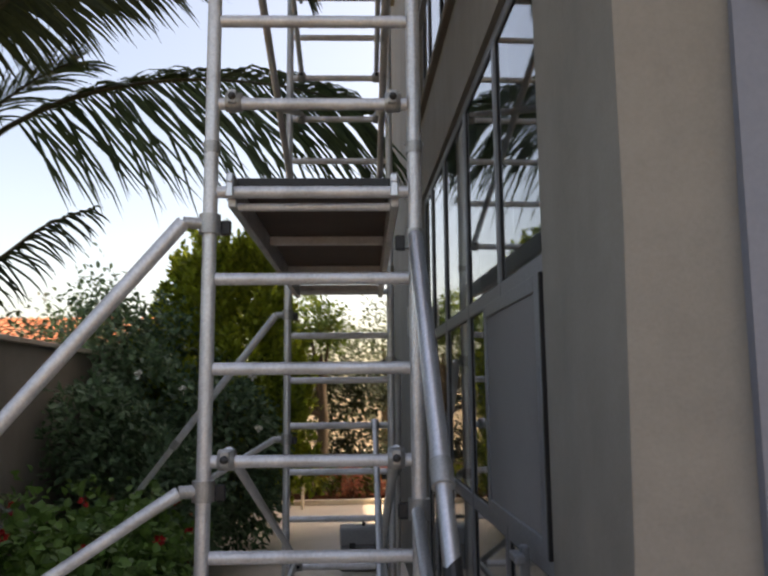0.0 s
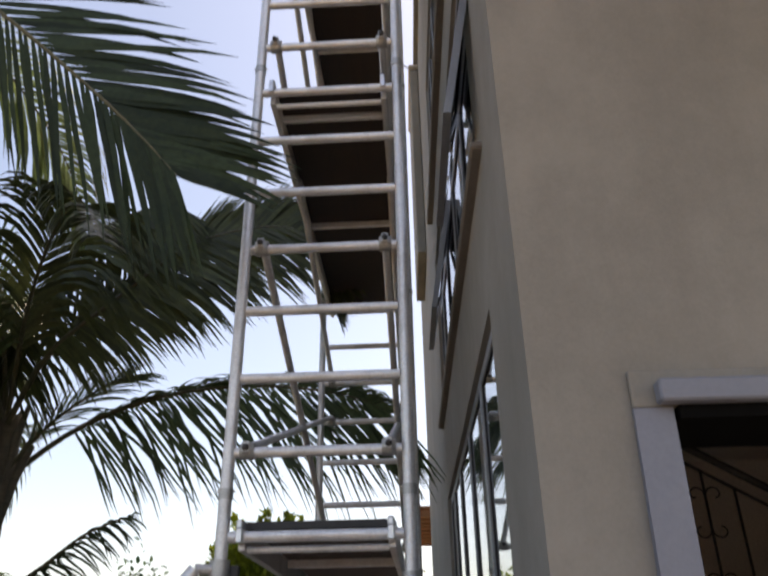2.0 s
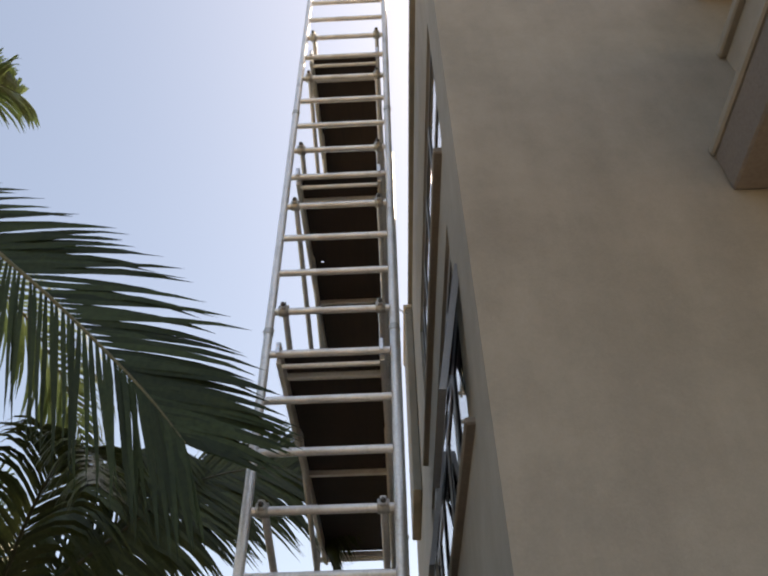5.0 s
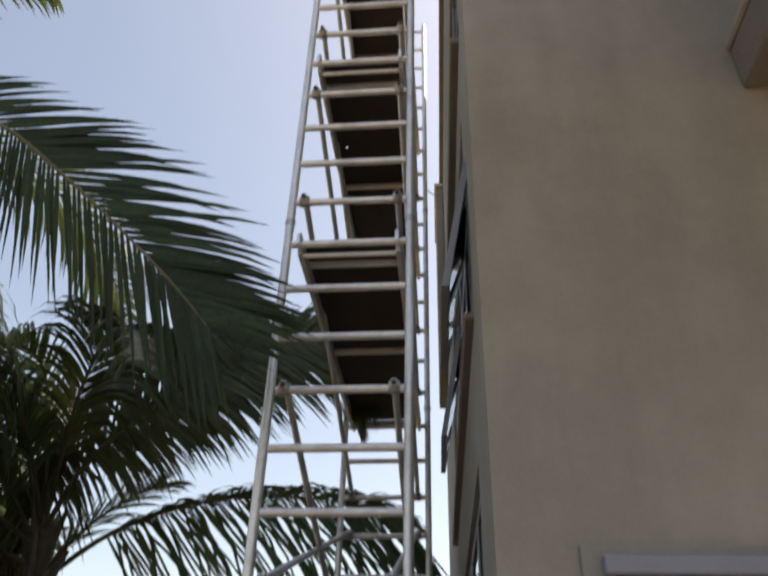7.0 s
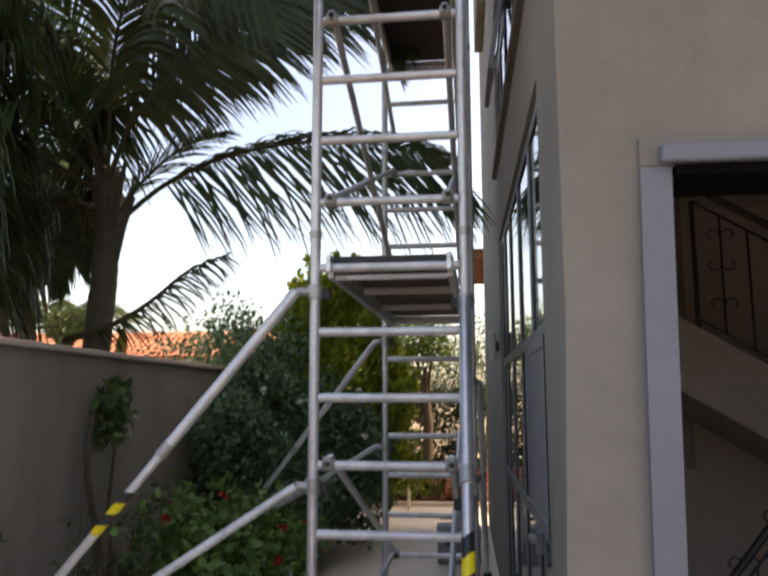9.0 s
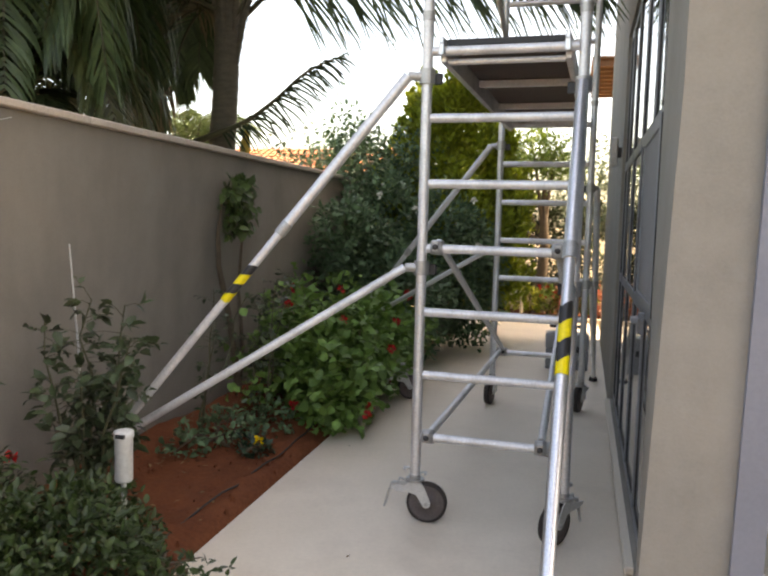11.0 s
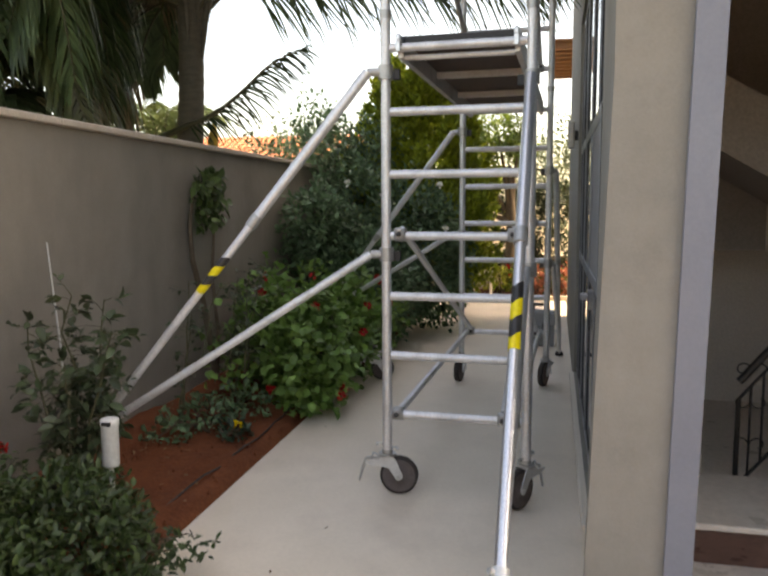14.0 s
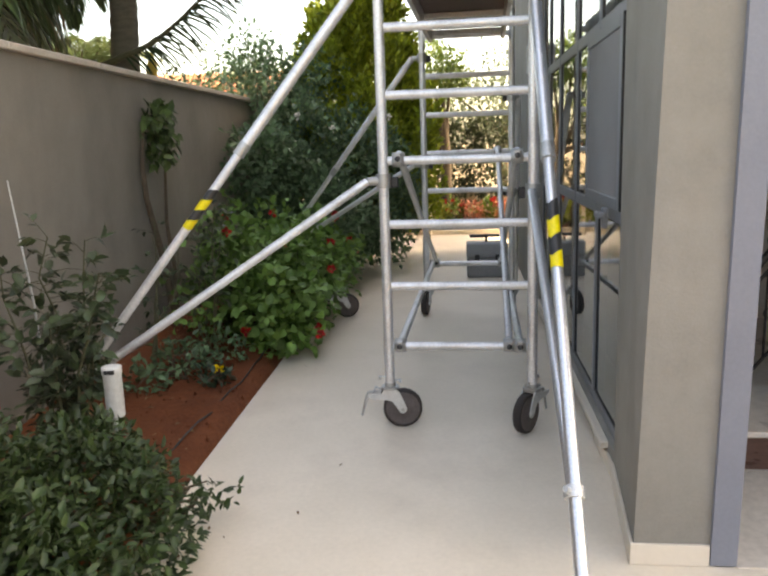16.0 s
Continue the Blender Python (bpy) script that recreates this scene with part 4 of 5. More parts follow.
def shrub(name, label, blobs, n, leaf, mat, seed, stems=10, base=None, ground=0.03, spread=0.9, twig_mat=TWIG, lumps=0.25, shell=0.5, category="shrub", droop=0.0):
    gen = np.random.default_rng(seed)
    b0 = blobs[0]
    base = base or (b0[0], b0[1], ground)
    t = thing(name, label, category, base)
    p, d = blob_points(gen, n, blobs, shell, lumps)
    keep = p[:, 2] > ground + 0.01
    p, d = p[keep], d[keep]
    n = len(p)
    axis = d + gen.normal(size=(n, 3)) * spread + np.array([0, 0, 0.15 - droop])
    up = np.array([0, 0, 1.0]) + gen.normal(size=(n, 3)) * 0.45 + d * 0.4
    ln = leaf[0] * gen.uniform(0.6, 1.25, n)
    part("foliage", leaf_mesh(p, axis, up, ln, ln * leaf[1] * gen.uniform(0.8, 1.2, n)), mat, t)
    for k in range(stems):
        tip = p[gen.integers(n)]
        a = np.array(base) + np.array([gen.normal() * 0.05, gen.normal() * 0.05, -0.03])
        mid = a * 0.5 + tip * 0.5 + np.array([gen.normal() * 0.06, gen.normal() * 0.06, 0.08])
        part("stem", Mesh().path([a, (a + mid) / 2 + gen.normal(size=3) * 0.015, mid, tip], [0.012, 0.010, 0.007, 0.003], n=6), twig_mat, t)
    return t


def flowers(parent, name, places, radius, mat, seed, petals=14):
    """A flower head of cupped petals at each place, each a part of the plant."""
    gen = np.random.default_rng(seed)
    for c in places:
        n = petals
        d = unit(gen.normal(size=(n, 3)) + np.array([0, -0.3, 0.5]))
        pos = np.array(c) + d * radius * 0.25
        part(name, leaf_mesh(pos, d, gen.normal(size=(n, 3)), np.full(n, radius), np.full(n, radius * 0.9), 0.2, 0.1), mat, parent)


def rose(name, label, base, canes, seed, mat=LEAF_ROSE, leaf=0.05, per=30):
    """A sparse rose: thin canes with alternate leaflets."""
    gen = np.random.default_rng(seed)
    t = thing(name, label, "rose bush", base)
    P, A = [], []
    for dx, dy, h in canes:
        cm = Mesh()
        a = np.array(base) + np.array([gen.normal() * 0.03, gen.normal() * 0.03, -0.03])
        b = np.array(base) + np.array([dx, dy, h])
        pts = [a + (b - a) * k + np.array([gen.normal() * 0.015, gen.normal() * 0.015, 0]) * (k > 0) for k in np.linspace(0, 1, 7)]
        cm.path(pts, list(np.linspace(0.009, 0.003, 7)), n=6)
        for j in range(per):
            k = gen.uniform(0.3, 1.0)
            i = min(int(k * 6), 5)
            q = pts[i] + (pts[i + 1] - pts[i]) * (k * 6 - i)
            d = unit(np.array([gen.normal(), gen.normal(), gen.normal() * 0.4]))
            tw = q + d * gen.uniform(0.04, 0.14)
            cm.path([q, (q + tw) / 2 + np.array([0, 0, 0.008]), tw], [0.002, 0.0015, 0.001], n=4)
            for s in range(3):
                P.append(q + (tw - q) * (0.55 + 0.22 * s))
                A.append(d + gen.normal(size=3) * 0.6)
        part("cane", cm, CANE, t)
    P, A = np.array(P), np.array(A)
    n = len(P)
    ln = leaf * gen.uniform(0.6, 1.2, n)
    part("foliage", leaf_mesh(P, A, np.array([0, 0, 1.0]) + gen.normal(size=(n, 3)) * 0.5, ln, ln * 0.62, 0.2, 0.25), mat, t)
    return t


# low glossy shrub beside the path
low = shrub("low_shrub", "dense low shrub with glossy dark leaves spilling over the path", [(-1.30, -1.80, 0.16, 0.55, 0.6, 0.50), (-0.93, -1.42, 0.14, 0.40, 0.40, 0.44), (-0.91, -2.0, 0.12, 0.42, 0.5, 0.46), (-1.05, -2.65, 0.14, 0.5, 0.55, 0.46), (-1.55, -1.25, 0.18, 0.34, 0.34, 0.42), (-1.08, -1.02, 0.13, 0.26, 0.30, 0.31)],
            30000, (0.042, 0.52), LEAF_DARK, 11, stems=26, lumps=0.08, shell=0.5)
flowers(low, "flower", [(-1.62, -1.28, 0.56), (-1.5, -1.12, 0.52), (-1.62, -1.5, 0.60), (-1.36, -1.3, 0.56), (-1.42, -1.05, 0.50)], 0.03, PETAL_RED, 3)
sp_ = shrub("shrub_sprig", "thin leafy sprig leaning over the paving", [(-0.68, -1.02, 0.10, 0.12, 0.09, 0.07), (-0.56, -1.0, 0.12, 0.07, 0.05, 0.04)], 70, (0.045, 0.5), LEAF_DARK, 12, stems=6, base=(-0.86, -1.05, 0.02), lumps=0.1)
rose("rose_bush", "sparse rose bush with thin canes before the wall", (-1.40, -0.62, 0.08), [(-0.05, 0.05, 1.0), (0.12, 0.1, 0.98), (-0.2, -0.05, 0.9), (0.22, -0.02, 0.85), (0.03, -0.1, 0.7), (-0.1, 0.15, 0.62), (0.15, 0.12, 0.55)], 21, leaf=0.066, per=40)
rose("rose_bush", "sparse rose bush with thin canes before the wall", (-1.66, -1.15, 0.10), [(-0.05, 0.0, 0.92), (0.08, 0.05, 0.8), (-0.08, -0.2, 0.85)], 22, leaf=0.066, per=34)
rose("rose_bush", "small leggy rose bush at the foot of the wall", (-1.55, 0.62, 0.10), [(0.08, 0.1, 0.92), (0.22, 0.25, 0.88), (0.0, 0.25, 0.8)], 23, leaf=0.05, per=12)
rose("rose_bush", "tall rose bush with blooms beside the geraniums", (-1.35, 1.15, 0.08), [(0.05, 0.1, 0.98), (-0.1, 0.2, 0.9), (0.1, 0.3, 1.0), (-0.05, 0.0, 0.6)], 24, leaf=0.055, per=26)

# climbing plant flat against the wall
cp = thing("climbing_plant", "ivy-like climber on the garden wall with a bare twisted stem", "climber", (WALL_U + 0.05, 1.62, 0.05))
gen = np.random.default_rng(31)
n = 300
vv, zz = gen.normal(1.74, 0.16, n), 1.76 - 0.42 * gen.random(n) ** 1.2
wgt = np.abs(vv - (1.58 + 0.25 * (zz - 1.0))) < 0.19 + 0.06 * np.sin(zz * 17)
vv, zz = vv[wgt], zz[wgt]
n = len(vv)
P = np.stack([WALL_U + 0.02 + gen.random(n) * 0.13, vv, zz], 1)
part("foliage", leaf_mesh(P, np.stack([gen.random(n), gen.normal(size=n), gen.normal(size=n) - 0.3], 1), np.array([1.0, 0, 0.6]) + gen.normal(size=(n, 3)) * 0.35, 0.095 * gen.uniform(0.6, 1.3, n), 0.068 * gen.uniform(0.7, 1.2, n)), LEAF_CLIMBER, cp)
sm = Mesh()
sm.path([(WALL_U + .06, 1.85, 0.03), (WALL_U + .05, 1.78, 0.4), (WALL_U + .05, 1.66, 0.75), (WALL_U + .05, 1.50, 1.1), (WALL_U + .05, 1.48, 1.35), (WALL_U + .05, 1.55, 1.6)], [0.03, 0.028, 0.024, 0.02, 0.016, 0.008], n=8)
sm.path([(WALL_U + .06, 1.86, 0.03), (WALL_U + .06, 1.90, 0.5), (WALL_U + .05, 1.84, 0.9), (WALL_U + .05, 1.9, 1.3), (WALL_U + .06, 1.85, 1.65)], [0.018, 0.016, 0.014, 0.01, 0.006], n=7)
part("stem", sm, TWIG, cp)

# geraniums with red heads
ger = shrub("geranium", "bright green geranium bush with red flowers beside the path", [(-1.0, 1.62, 0.34, 0.42, 0.62, 0.42), (-0.95, 2.35, 0.42, 0.40, 0.62, 0.46), (-0.92, 3.0, 0.40, 0.36, 0.6, 0.42), (-1.3, 2.0, 0.46, 0.40, 0.7, 0.5), (-0.86, 1.28, 0.20, 0.24, 0.24, 0.22)],
            6600, (0.074, 0.98), LEAF_GERANIUM, 41, stems=30, lumps=0.42, shell=0.25, twig_mat=CANE)
flowers(ger, "flower_head", [(-0.55, 1.04, 0.20), (-1.03, 0.95, 0.25), (-0.6, 1.9, 0.50), (-0.66, 2.3, 0.66), (-0.9, 1.6, 0.74), (-1.25, 1.4, 0.86), (-0.58, 2.9, 0.60), (-1.1, 2.2, 0.92), (-0.7, 2.9, 0.84), (-1.35, 1.75, 0.95), (-0.62, 1.36, 0.17), (-0.75, 3.2, 0.78)], 0.034, PETAL_RED, 42)
shrub("low_plant", "low grey green leafy clump on the red soil", [(-1.38, 0.72, 0.13, 0.20, 0.20, 0.15), (-1.22, 1.0, 0.12, 0.17, 0.16, 0.15), (-1.5, 0.4, 0.10, 0.14, 0.14, 0.12)], 560, (0.055, 0.6), LEAF_TALL, 43, stems=10)
pansy = shrub("pansy_plant", "small dark pansy plant with one yellow flower", [(-1.12, 0.57, 0.06, 0.11, 0.11, 0.07)], 130, (0.05, 0.5), LEAF_SHRUB, 44, stems=5)
flowers(pansy, "flower", [(-1.09, 0.56, 0.125)], 0.035, PETAL_YELLOW, 45, petals=8)

# dark tall shrub with a few white roses, before the end of the wall
big = shrub("tall_shrub", "tall dark green shrub with a few white roses", [(-1.35, 4.2, 0.75, 0.62, 0.85, 0.78), (-0.95, 3.9, 0.62, 0.52, 0.66, 0.62), (-1.35, 4.7, 1.35, 0.66, 0.8, 0.72), (-0.75, 4.9, 1.0, 0.62, 0.85, 0.9), (-1.55, 3.7, 1.25, 0.4, 0.5, 0.5), (-0.42, 5.0, 0.85, 0.42, 0.6, 0.85)],
            17500, (0.078, 0.55), LEAF_TALL, 51, stems=22, lumps=0.12, shell=0.45)
flowers(big, "white_rose", [(-0.815, 3.62, 1.60), (-1.06, 3.17, 1.72), (-0.30, 4.15, 1.72), (-0.25, 4.3, 1.25)], 0.036, PETAL_WHITE, 52)
shrub("airy_shrub", "airy shrub with small leaves rising above the garden wall", [(-1.75, 5.0, 2.1, 0.5, 0.7, 0.55), (-2.0, 5.2, 2.5, 0.35, 0.4, 0.42), (-1.3, 5.2, 2.2, 0.45, 0.5, 0.42), (-2.2, 5.6, 2.2, 0.6, 0.6, 0.4)],
      3300, (0.07, 0.6), LEAF_TALL, 53, stems=24, base=(-1.6, 5.1, 0.03), lumps=0.35, shell=0.3)
shrub("airy_shrub", "reddish airy shrub behind the garden wall", [(-3.0, 6.6, 2.2, 0.8, 0.7, 0.5), (-2.3, 7.0, 2.3, 0.6, 0.6, 0.45)], 900, (0.09, 0.6), LEAF_ROSE, 54, stems=14, base=(-2.7, 6.8, 0.0), lumps=0.35, shell=0.3)

# golden cypress: upright plumes
cy = thing("golden_cypress", "yellow green conifer with soft upright plumes", "tree", (-0.80, 5.9, 0))
gen = np.random.default_rng(61)
P, A = [], []
for k in range(330):
    a, h = gen.uniform(0, 2 * math.pi), gen.uniform(0.4, 3.0)
    rad = 0.92 * (1 - max(0, h - 1.5) / 2.1) * gen.uniform(0.5, 1.0)
    c = np.array([-0.80 + rad * math.cos(a), 5.9 + rad * math.sin(a), h])
    ax = unit(np.array([math.cos(a) * 0.45, math.sin(a) * 0.45, 1.0]))
    m_ = 95
    s = gen.random(m_)
    P.append(c + ax * (s[:, None] * 0.5) + gen.normal(size=(m_, 3)) * (0.085 * (1.1 - s[:, None])))
    A.append(ax + gen.normal(size=(m_, 3)) * 0.55)
P, A = np.concatenate(P), np.concatenate(A)
n = len(P)
part("foliage", leaf_mesh(P, A, gen.normal(size=(n, 3)), 0.09 * gen.uniform(0.6, 1.3, n), 0.042 * gen.uniform(0.7, 1.4, n)), LEAF_CYPRESS, cy)
part("trunk", Mesh().path([(-0.80, 5.9, -0.05), (-0.79, 5.9, 1.2), (-0.81, 5.92, 2.6)], [0.09, 0.06, 0.02], n=10), TWIG, cy)


def broad_tree(name, label, base, height, blobs, n, leaf, mat, seed):
    gen = np.random.default_rng(seed)
    t = thing(name, label, "tree", base)
    p, d = blob_points(gen, n, blobs, 0.35, 0.35)
    m_ = len(p)
    part("crown", leaf_mesh(p, d + gen.normal(size=(m_, 3)) * 0.9, np.array([0, 0, 1.0]) + gen.normal(size=(m_, 3)) * 0.5, leaf * gen.uniform(0.6, 1.3, m_), leaf * 0.55 * gen.uniform(0.7, 1.2, m_)), mat, t)
    tm = Mesh().path([base, (base[0] + 0.05, base[1], height * 0.4), (base[0], base[1], height * 0.75)], [0.11, 0.085, 0.03], n=10)
    for b in blobs:
        tm.path([(base[0] + 0.03, base[1], height * 0.42), ((base[0] + b[0]) / 2, (base[1] + b[1]) / 2, height * 0.42 + (b[2] - height * 0.42) * 0.6), b[:3]], [0.05, 0.03, 0.01], n=7)
    part("trunk", tm, TWIG, t)


broad_tree("garden_tree", "small sunlit tree with bright green leaves beyond the path", (0.25, 8.9, 0), 2.9, [(0.05, 8.8, 2.75, 0.5, 0.5, 0.4), (0.4, 8.9, 2.5, 0.35, 0.4, 0.28), (-0.4, 8.9, 2.3, 0.6, 0.6, 0.5), (-0.9, 8.8, 1.6, 0.6, 0.5, 0.6)], 4600, 0.085, LEAF_BRIGHT, 71)
shrub("hedge", "sunlit olive brown hedge before the end wall", [(-0.9, 9.35, 0.7, 0.5, 0.3, 0.5), (0.0, 9.4, 1.7, 0.5, 0.3, 0.45), (0.6, 9.35, 1.5, 0.5, 0.3, 0.4), (1.1, 9.4, 1.6, 0.4, 0.3, 0.35), (0.3, 9.4, 0.8, 0.5, 0.3, 0.4), (1.0, 9.4, 0.7, 0.5, 0.3, 0.4)], 5600, (0.085, 0.55), LEAF_OLIVE, 74, stems=24, ground=0.1, lumps=0.3)
broad_tree("garden_tree", "tree behind the end wall, bright haze put into its pale leaves", (1.5, 12.5, 0), 3.4, [(1.0, 12.3, 2.2, 1.0, 0.9, 0.7), (1.9, 12.5, 2.9, 1.0, 0.9, 0.7), (0.3, 12.6, 2.6, 0.8, 0.8, 0.6), (1.2, 12.5, 1.4, 1.2, 0.8, 0.7)], 4200, 0.10, LEAF_HAZED, 72)
broad_tree("garden_tree", "leafy tree in the neighbouring garden", (-2.6, 11.5, 0), 3.6, [(-2.4, 11.5, 2.2, 1.1, 1.0, 0.8), (-3.2, 11.7, 1.7, 1.0, 0.9, 0.8), (-1.5, 11.3, 1.7, 1.0, 0.9, 0.8)], 5000, 0.10, LEAF_SHRUB, 73)

# sunlit flower bed at the end of the path
eb = Mesh().box(-1.85, 4.0, 8.302, 9.6, -0.05, 0.02, bevel=0.005)
solid("end_bed", eb, SOIL, "raised soil bed at the end of the path", "soil", "structure")
BEDDING = ((-0.75, 8.55, LEAF_YELLOW, None), (-0.35, 8.5, LEAF_YELLOW, PETAL_WHITE), (0.1, 8.55, LEAF_YELLOW, None), (0.42, 8.6, LEAF_BRIGHT, PETAL_RED), (0.72, 8.5, LEAF_CROTON, None), (0.98, 8.62, LEAF_BRIGHT, PETAL_RED), (1.28, 8.55, LEAF_CROTON, None))
for k, (u, v, mat, petal) in enumerate(BEDDING):
    lab = "red leaved bedding plant in the sun" if mat is LEAF_CROTON else "bright green bedding plant with red flowers" if petal is PETAL_RED else "yellow green leafy bedding plant in the sun"
    bp_ = shrub("bedding_plant", lab, [(u, v, 0.28, 0.22, 0.2, 0.2)], 300, (0.085, 0.5), mat, 80 + k, stems=6, ground=0.02, category="plant", lumps=0.3)
    if petal:
        spots = random.Random(500 + k)
        flowers(bp_, "flower", [(u + spots.uniform(-0.18, 0.18), v - 0.1 + spots.uniform(-0.1, 0.1), 0.42 + spots.uniform(-0.12, 0.08)) for _ in range(9)], 0.045, petal, 520 + k, petals=10)
solid("end_kerb", Mesh().box(-1.85, 4.0, 8.21, 8.301, -0.05, 0.07, bevel=0.006), FAR_WALL, "pale kerb before the end bed", "kerb", "structure")
bw = thing("end_wall", "pale sunlit rendered wall behind the end bed", "wall", (0, 9.7, 0), kind="structure")
part("wall_body", Mesh().box(-1.85, 5.0, 9.8, 9.98, -0.06, 0.6, bevel=0.01), FAR_WALL, bw)
pot = thing("garden_stool", "pale wooden garden stool standing on the far paving", "stool", (0.05, 7.7, 0))
part("seat", Mesh().box(-0.28, 0.06, 7.55, 7.85, 0.42, 0.46, bevel=0.01), FAR_WALL, pot)
for a, b in ((-0.25, 7.58), (0.03, 7.58), (-0.25, 7.82), (0.03, 7.82)):
    part("leg", Mesh().tube((a, b, 0.0), (a, b, 0.419), 0.018, n=8), FAR_WALL, pot)

# ---- palms ----


def curve(points, n):
    """A smooth line through the points."""
    P = [np.array(p, float) for p in points]
    P = [2 * P[0] - P[1]] + P + [2 * P[-1] - P[-2]]
    out = []
    segs = len(P) - 3
    for i in range(n + 1):
        t = i / n * segs
        k = min(int(t), segs - 1)
        t -= k
        a, b, c, d = P[k:k + 4]
        out.append(0.5 * ((2 * b) + (-a + c) * t + (2 * a - 5 * b + 4 * c - d) * t * t + (-a + 3 * b - 3 * c + d) * t ** 3))
    return np.array(out)


def frond(palm, points, leaf_len, seed, mat=PALM_LEAF, count=62, droop=0.55, sweep=0.55, width=0.032, start=0.16, lift=0.15, sides=(1, -1), label="", thick=0.02, side_axis=None, hang=(1.0, 1.0), ways=None, stretch=(1.0, 1.0), lean=(0.25, 0.3), jitter=1.0, rib=RACHIS, lower=1.0):
    """A feather leaf: a bent stem with two rows of narrow, drooping leaflets."""
    gen = np.random.default_rng(seed)
    line = curve(points, 80)
    m = Mesh()
    for j in range(count):
        s = start + (1 - start) * (j + gen.uniform(-0.3, 0.3) * jitter) / count
        s = min(max(s, 0.0), 0.995)
        i = int(s * 80)
        p = line[i] + (line[i + 1] - line[i]) * (s * 80 - i)
        tang = unit(line[i + 1] - line[max(i - 1, 0)])
        side0 = unit(np.cross(tang, np.array([0, 0, 1.0]))) if side_axis is None else unit(np.array(side_axis) - tang * np.dot(side_axis, tang))
        rel = (s - start) / (1 - start)
        ln = leaf_len * (0.55 + 0.75 * math.sin(math.pi * min(1, rel * 0.85 + 0.12))) * gen.uniform(0.88, 1.1)
        for sg, hg, sx in zip(sides, hang, stretch):
            d = unit(side0 * sg * (1 - sweep * 0.6) + tang * (sweep + 0.35 * rel) + np.array([0, 0, lift]) + gen.normal(size=3) * 0.05)
            if ways:
                d = unit(np.array(ways[0 if sg > 0 else 1]) + tang * (lean[0] + lean[1] * rel) + gen.normal(size=3) * 0.05 * jitter)
            q = p.copy()
            pts, n_s = [], 5
            for k in range(n_s + 1):
                wv = unit(tang - d * np.dot(tang, d) + gen.normal(size=3) * 0.04)
                ww = width * (1.0 if sg > 0 else lower) * (0.55, 1.0, 0.95, 0.8, 0.5, 0.02)[k] / 2
                ridge = unit(np.cross(wv, d)) * ww * 0.5
                pts += [q - wv * ww - ridge, q + wv * ww - ridge]
                q = q + d * ln * sx / n_s
                d = unit(d + np.array([0, 0, -droop * hg * (0.25 + 0.22 * k)]) + gen.normal(size=3) * 0.03 * jitter)
            m.add(pts, [(2 * k, 2 * k + 1, 2 * k + 3, 2 * k + 2) for k in range(n_s)])
    f = part("frond", m, mat, palm, label)
    part("midrib", Mesh().path(line[::4], list(np.linspace(thick, 0.004, len(line[::4]))), n=7), rib, f)


UPRIGHT = Matrix.Identity(4)


def palm_trunk(palm, pts, r0, r1):
    line = curve(pts, 46)
    radii = [r0 + (r1 - r0) * k / 46 + 0.006 * (k % 2) for k in range(47)]
    part("trunk", Mesh().path(line, radii, n=18), BARK, palm)


# the palm whose trunk stands behind the garden wall
pa = thing("palm_tree", "coconut palm with a ringed grey green trunk behind the garden wall", "palm", (-2.58, 2.78, 0), frame_of=UPRIGHT)
palm_trunk(pa, [(-2.66, 2.80, -0.06), (-2.63, 2.78, 1.2), (-2.60, 2.76, 2.1), (-2.56, 2.75, 2.7), (-2.54, 2.73, 3.3), (-2.52, 2.70, 3.7)], 0.13, 0.10)
# long arching leaf across the tower
frond(pa, [(-2.55, 2.80, 3.18), (-2.09, 2.88, 3.60), (-1.53, 2.9, 3.85), (-0.9, 2.9, 3.95), (-0.28, 2.9, 3.93), (0.25, 2.9, 3.82), (0.52, 2.9, 3.68)], 0.74, 101, count=136, jitter=2.2, droop=0.45, start=0.17, hang=(1.4, 0.4), ways=((0.60, 0.1, 0.55), (0.40, -0.12, -0.85)), stretch=(0.48, 1.38), thick=0.026, width=0.026, label="long arching green frond")
frond(pa, [(-2.80, 2.58, 2.14), (-2.56, 2.57, 2.22), (-2.28, 2.60, 2.33), (-2.0, 2.6, 2.51), (-1.71, 2.6, 2.74), (-1.38, 2.6, 2.87)], 0.32, 102, mat=PALM_SHADED, count=46, droop=0.5, width=0.019, start=0.25, jitter=2.2, ways=((0.55, 0.1, 0.45), (0.50, -0.1, -0.75)), stretch=(0.5, 1.0), hang=(1.2, 0.5), thick=0.034, label="short drooping lower frond")
frond(pa, [(-2.50, 2.70, 3.2), (-2.2, 2.72, 3.62), (-1.85, 2.75, 3.92), (-1.6, 2.78, 4.05)], 0.42, 104, count=40, droop=0.2, sweep=0.6, start=0.2, lift=0.05, width=0.022)
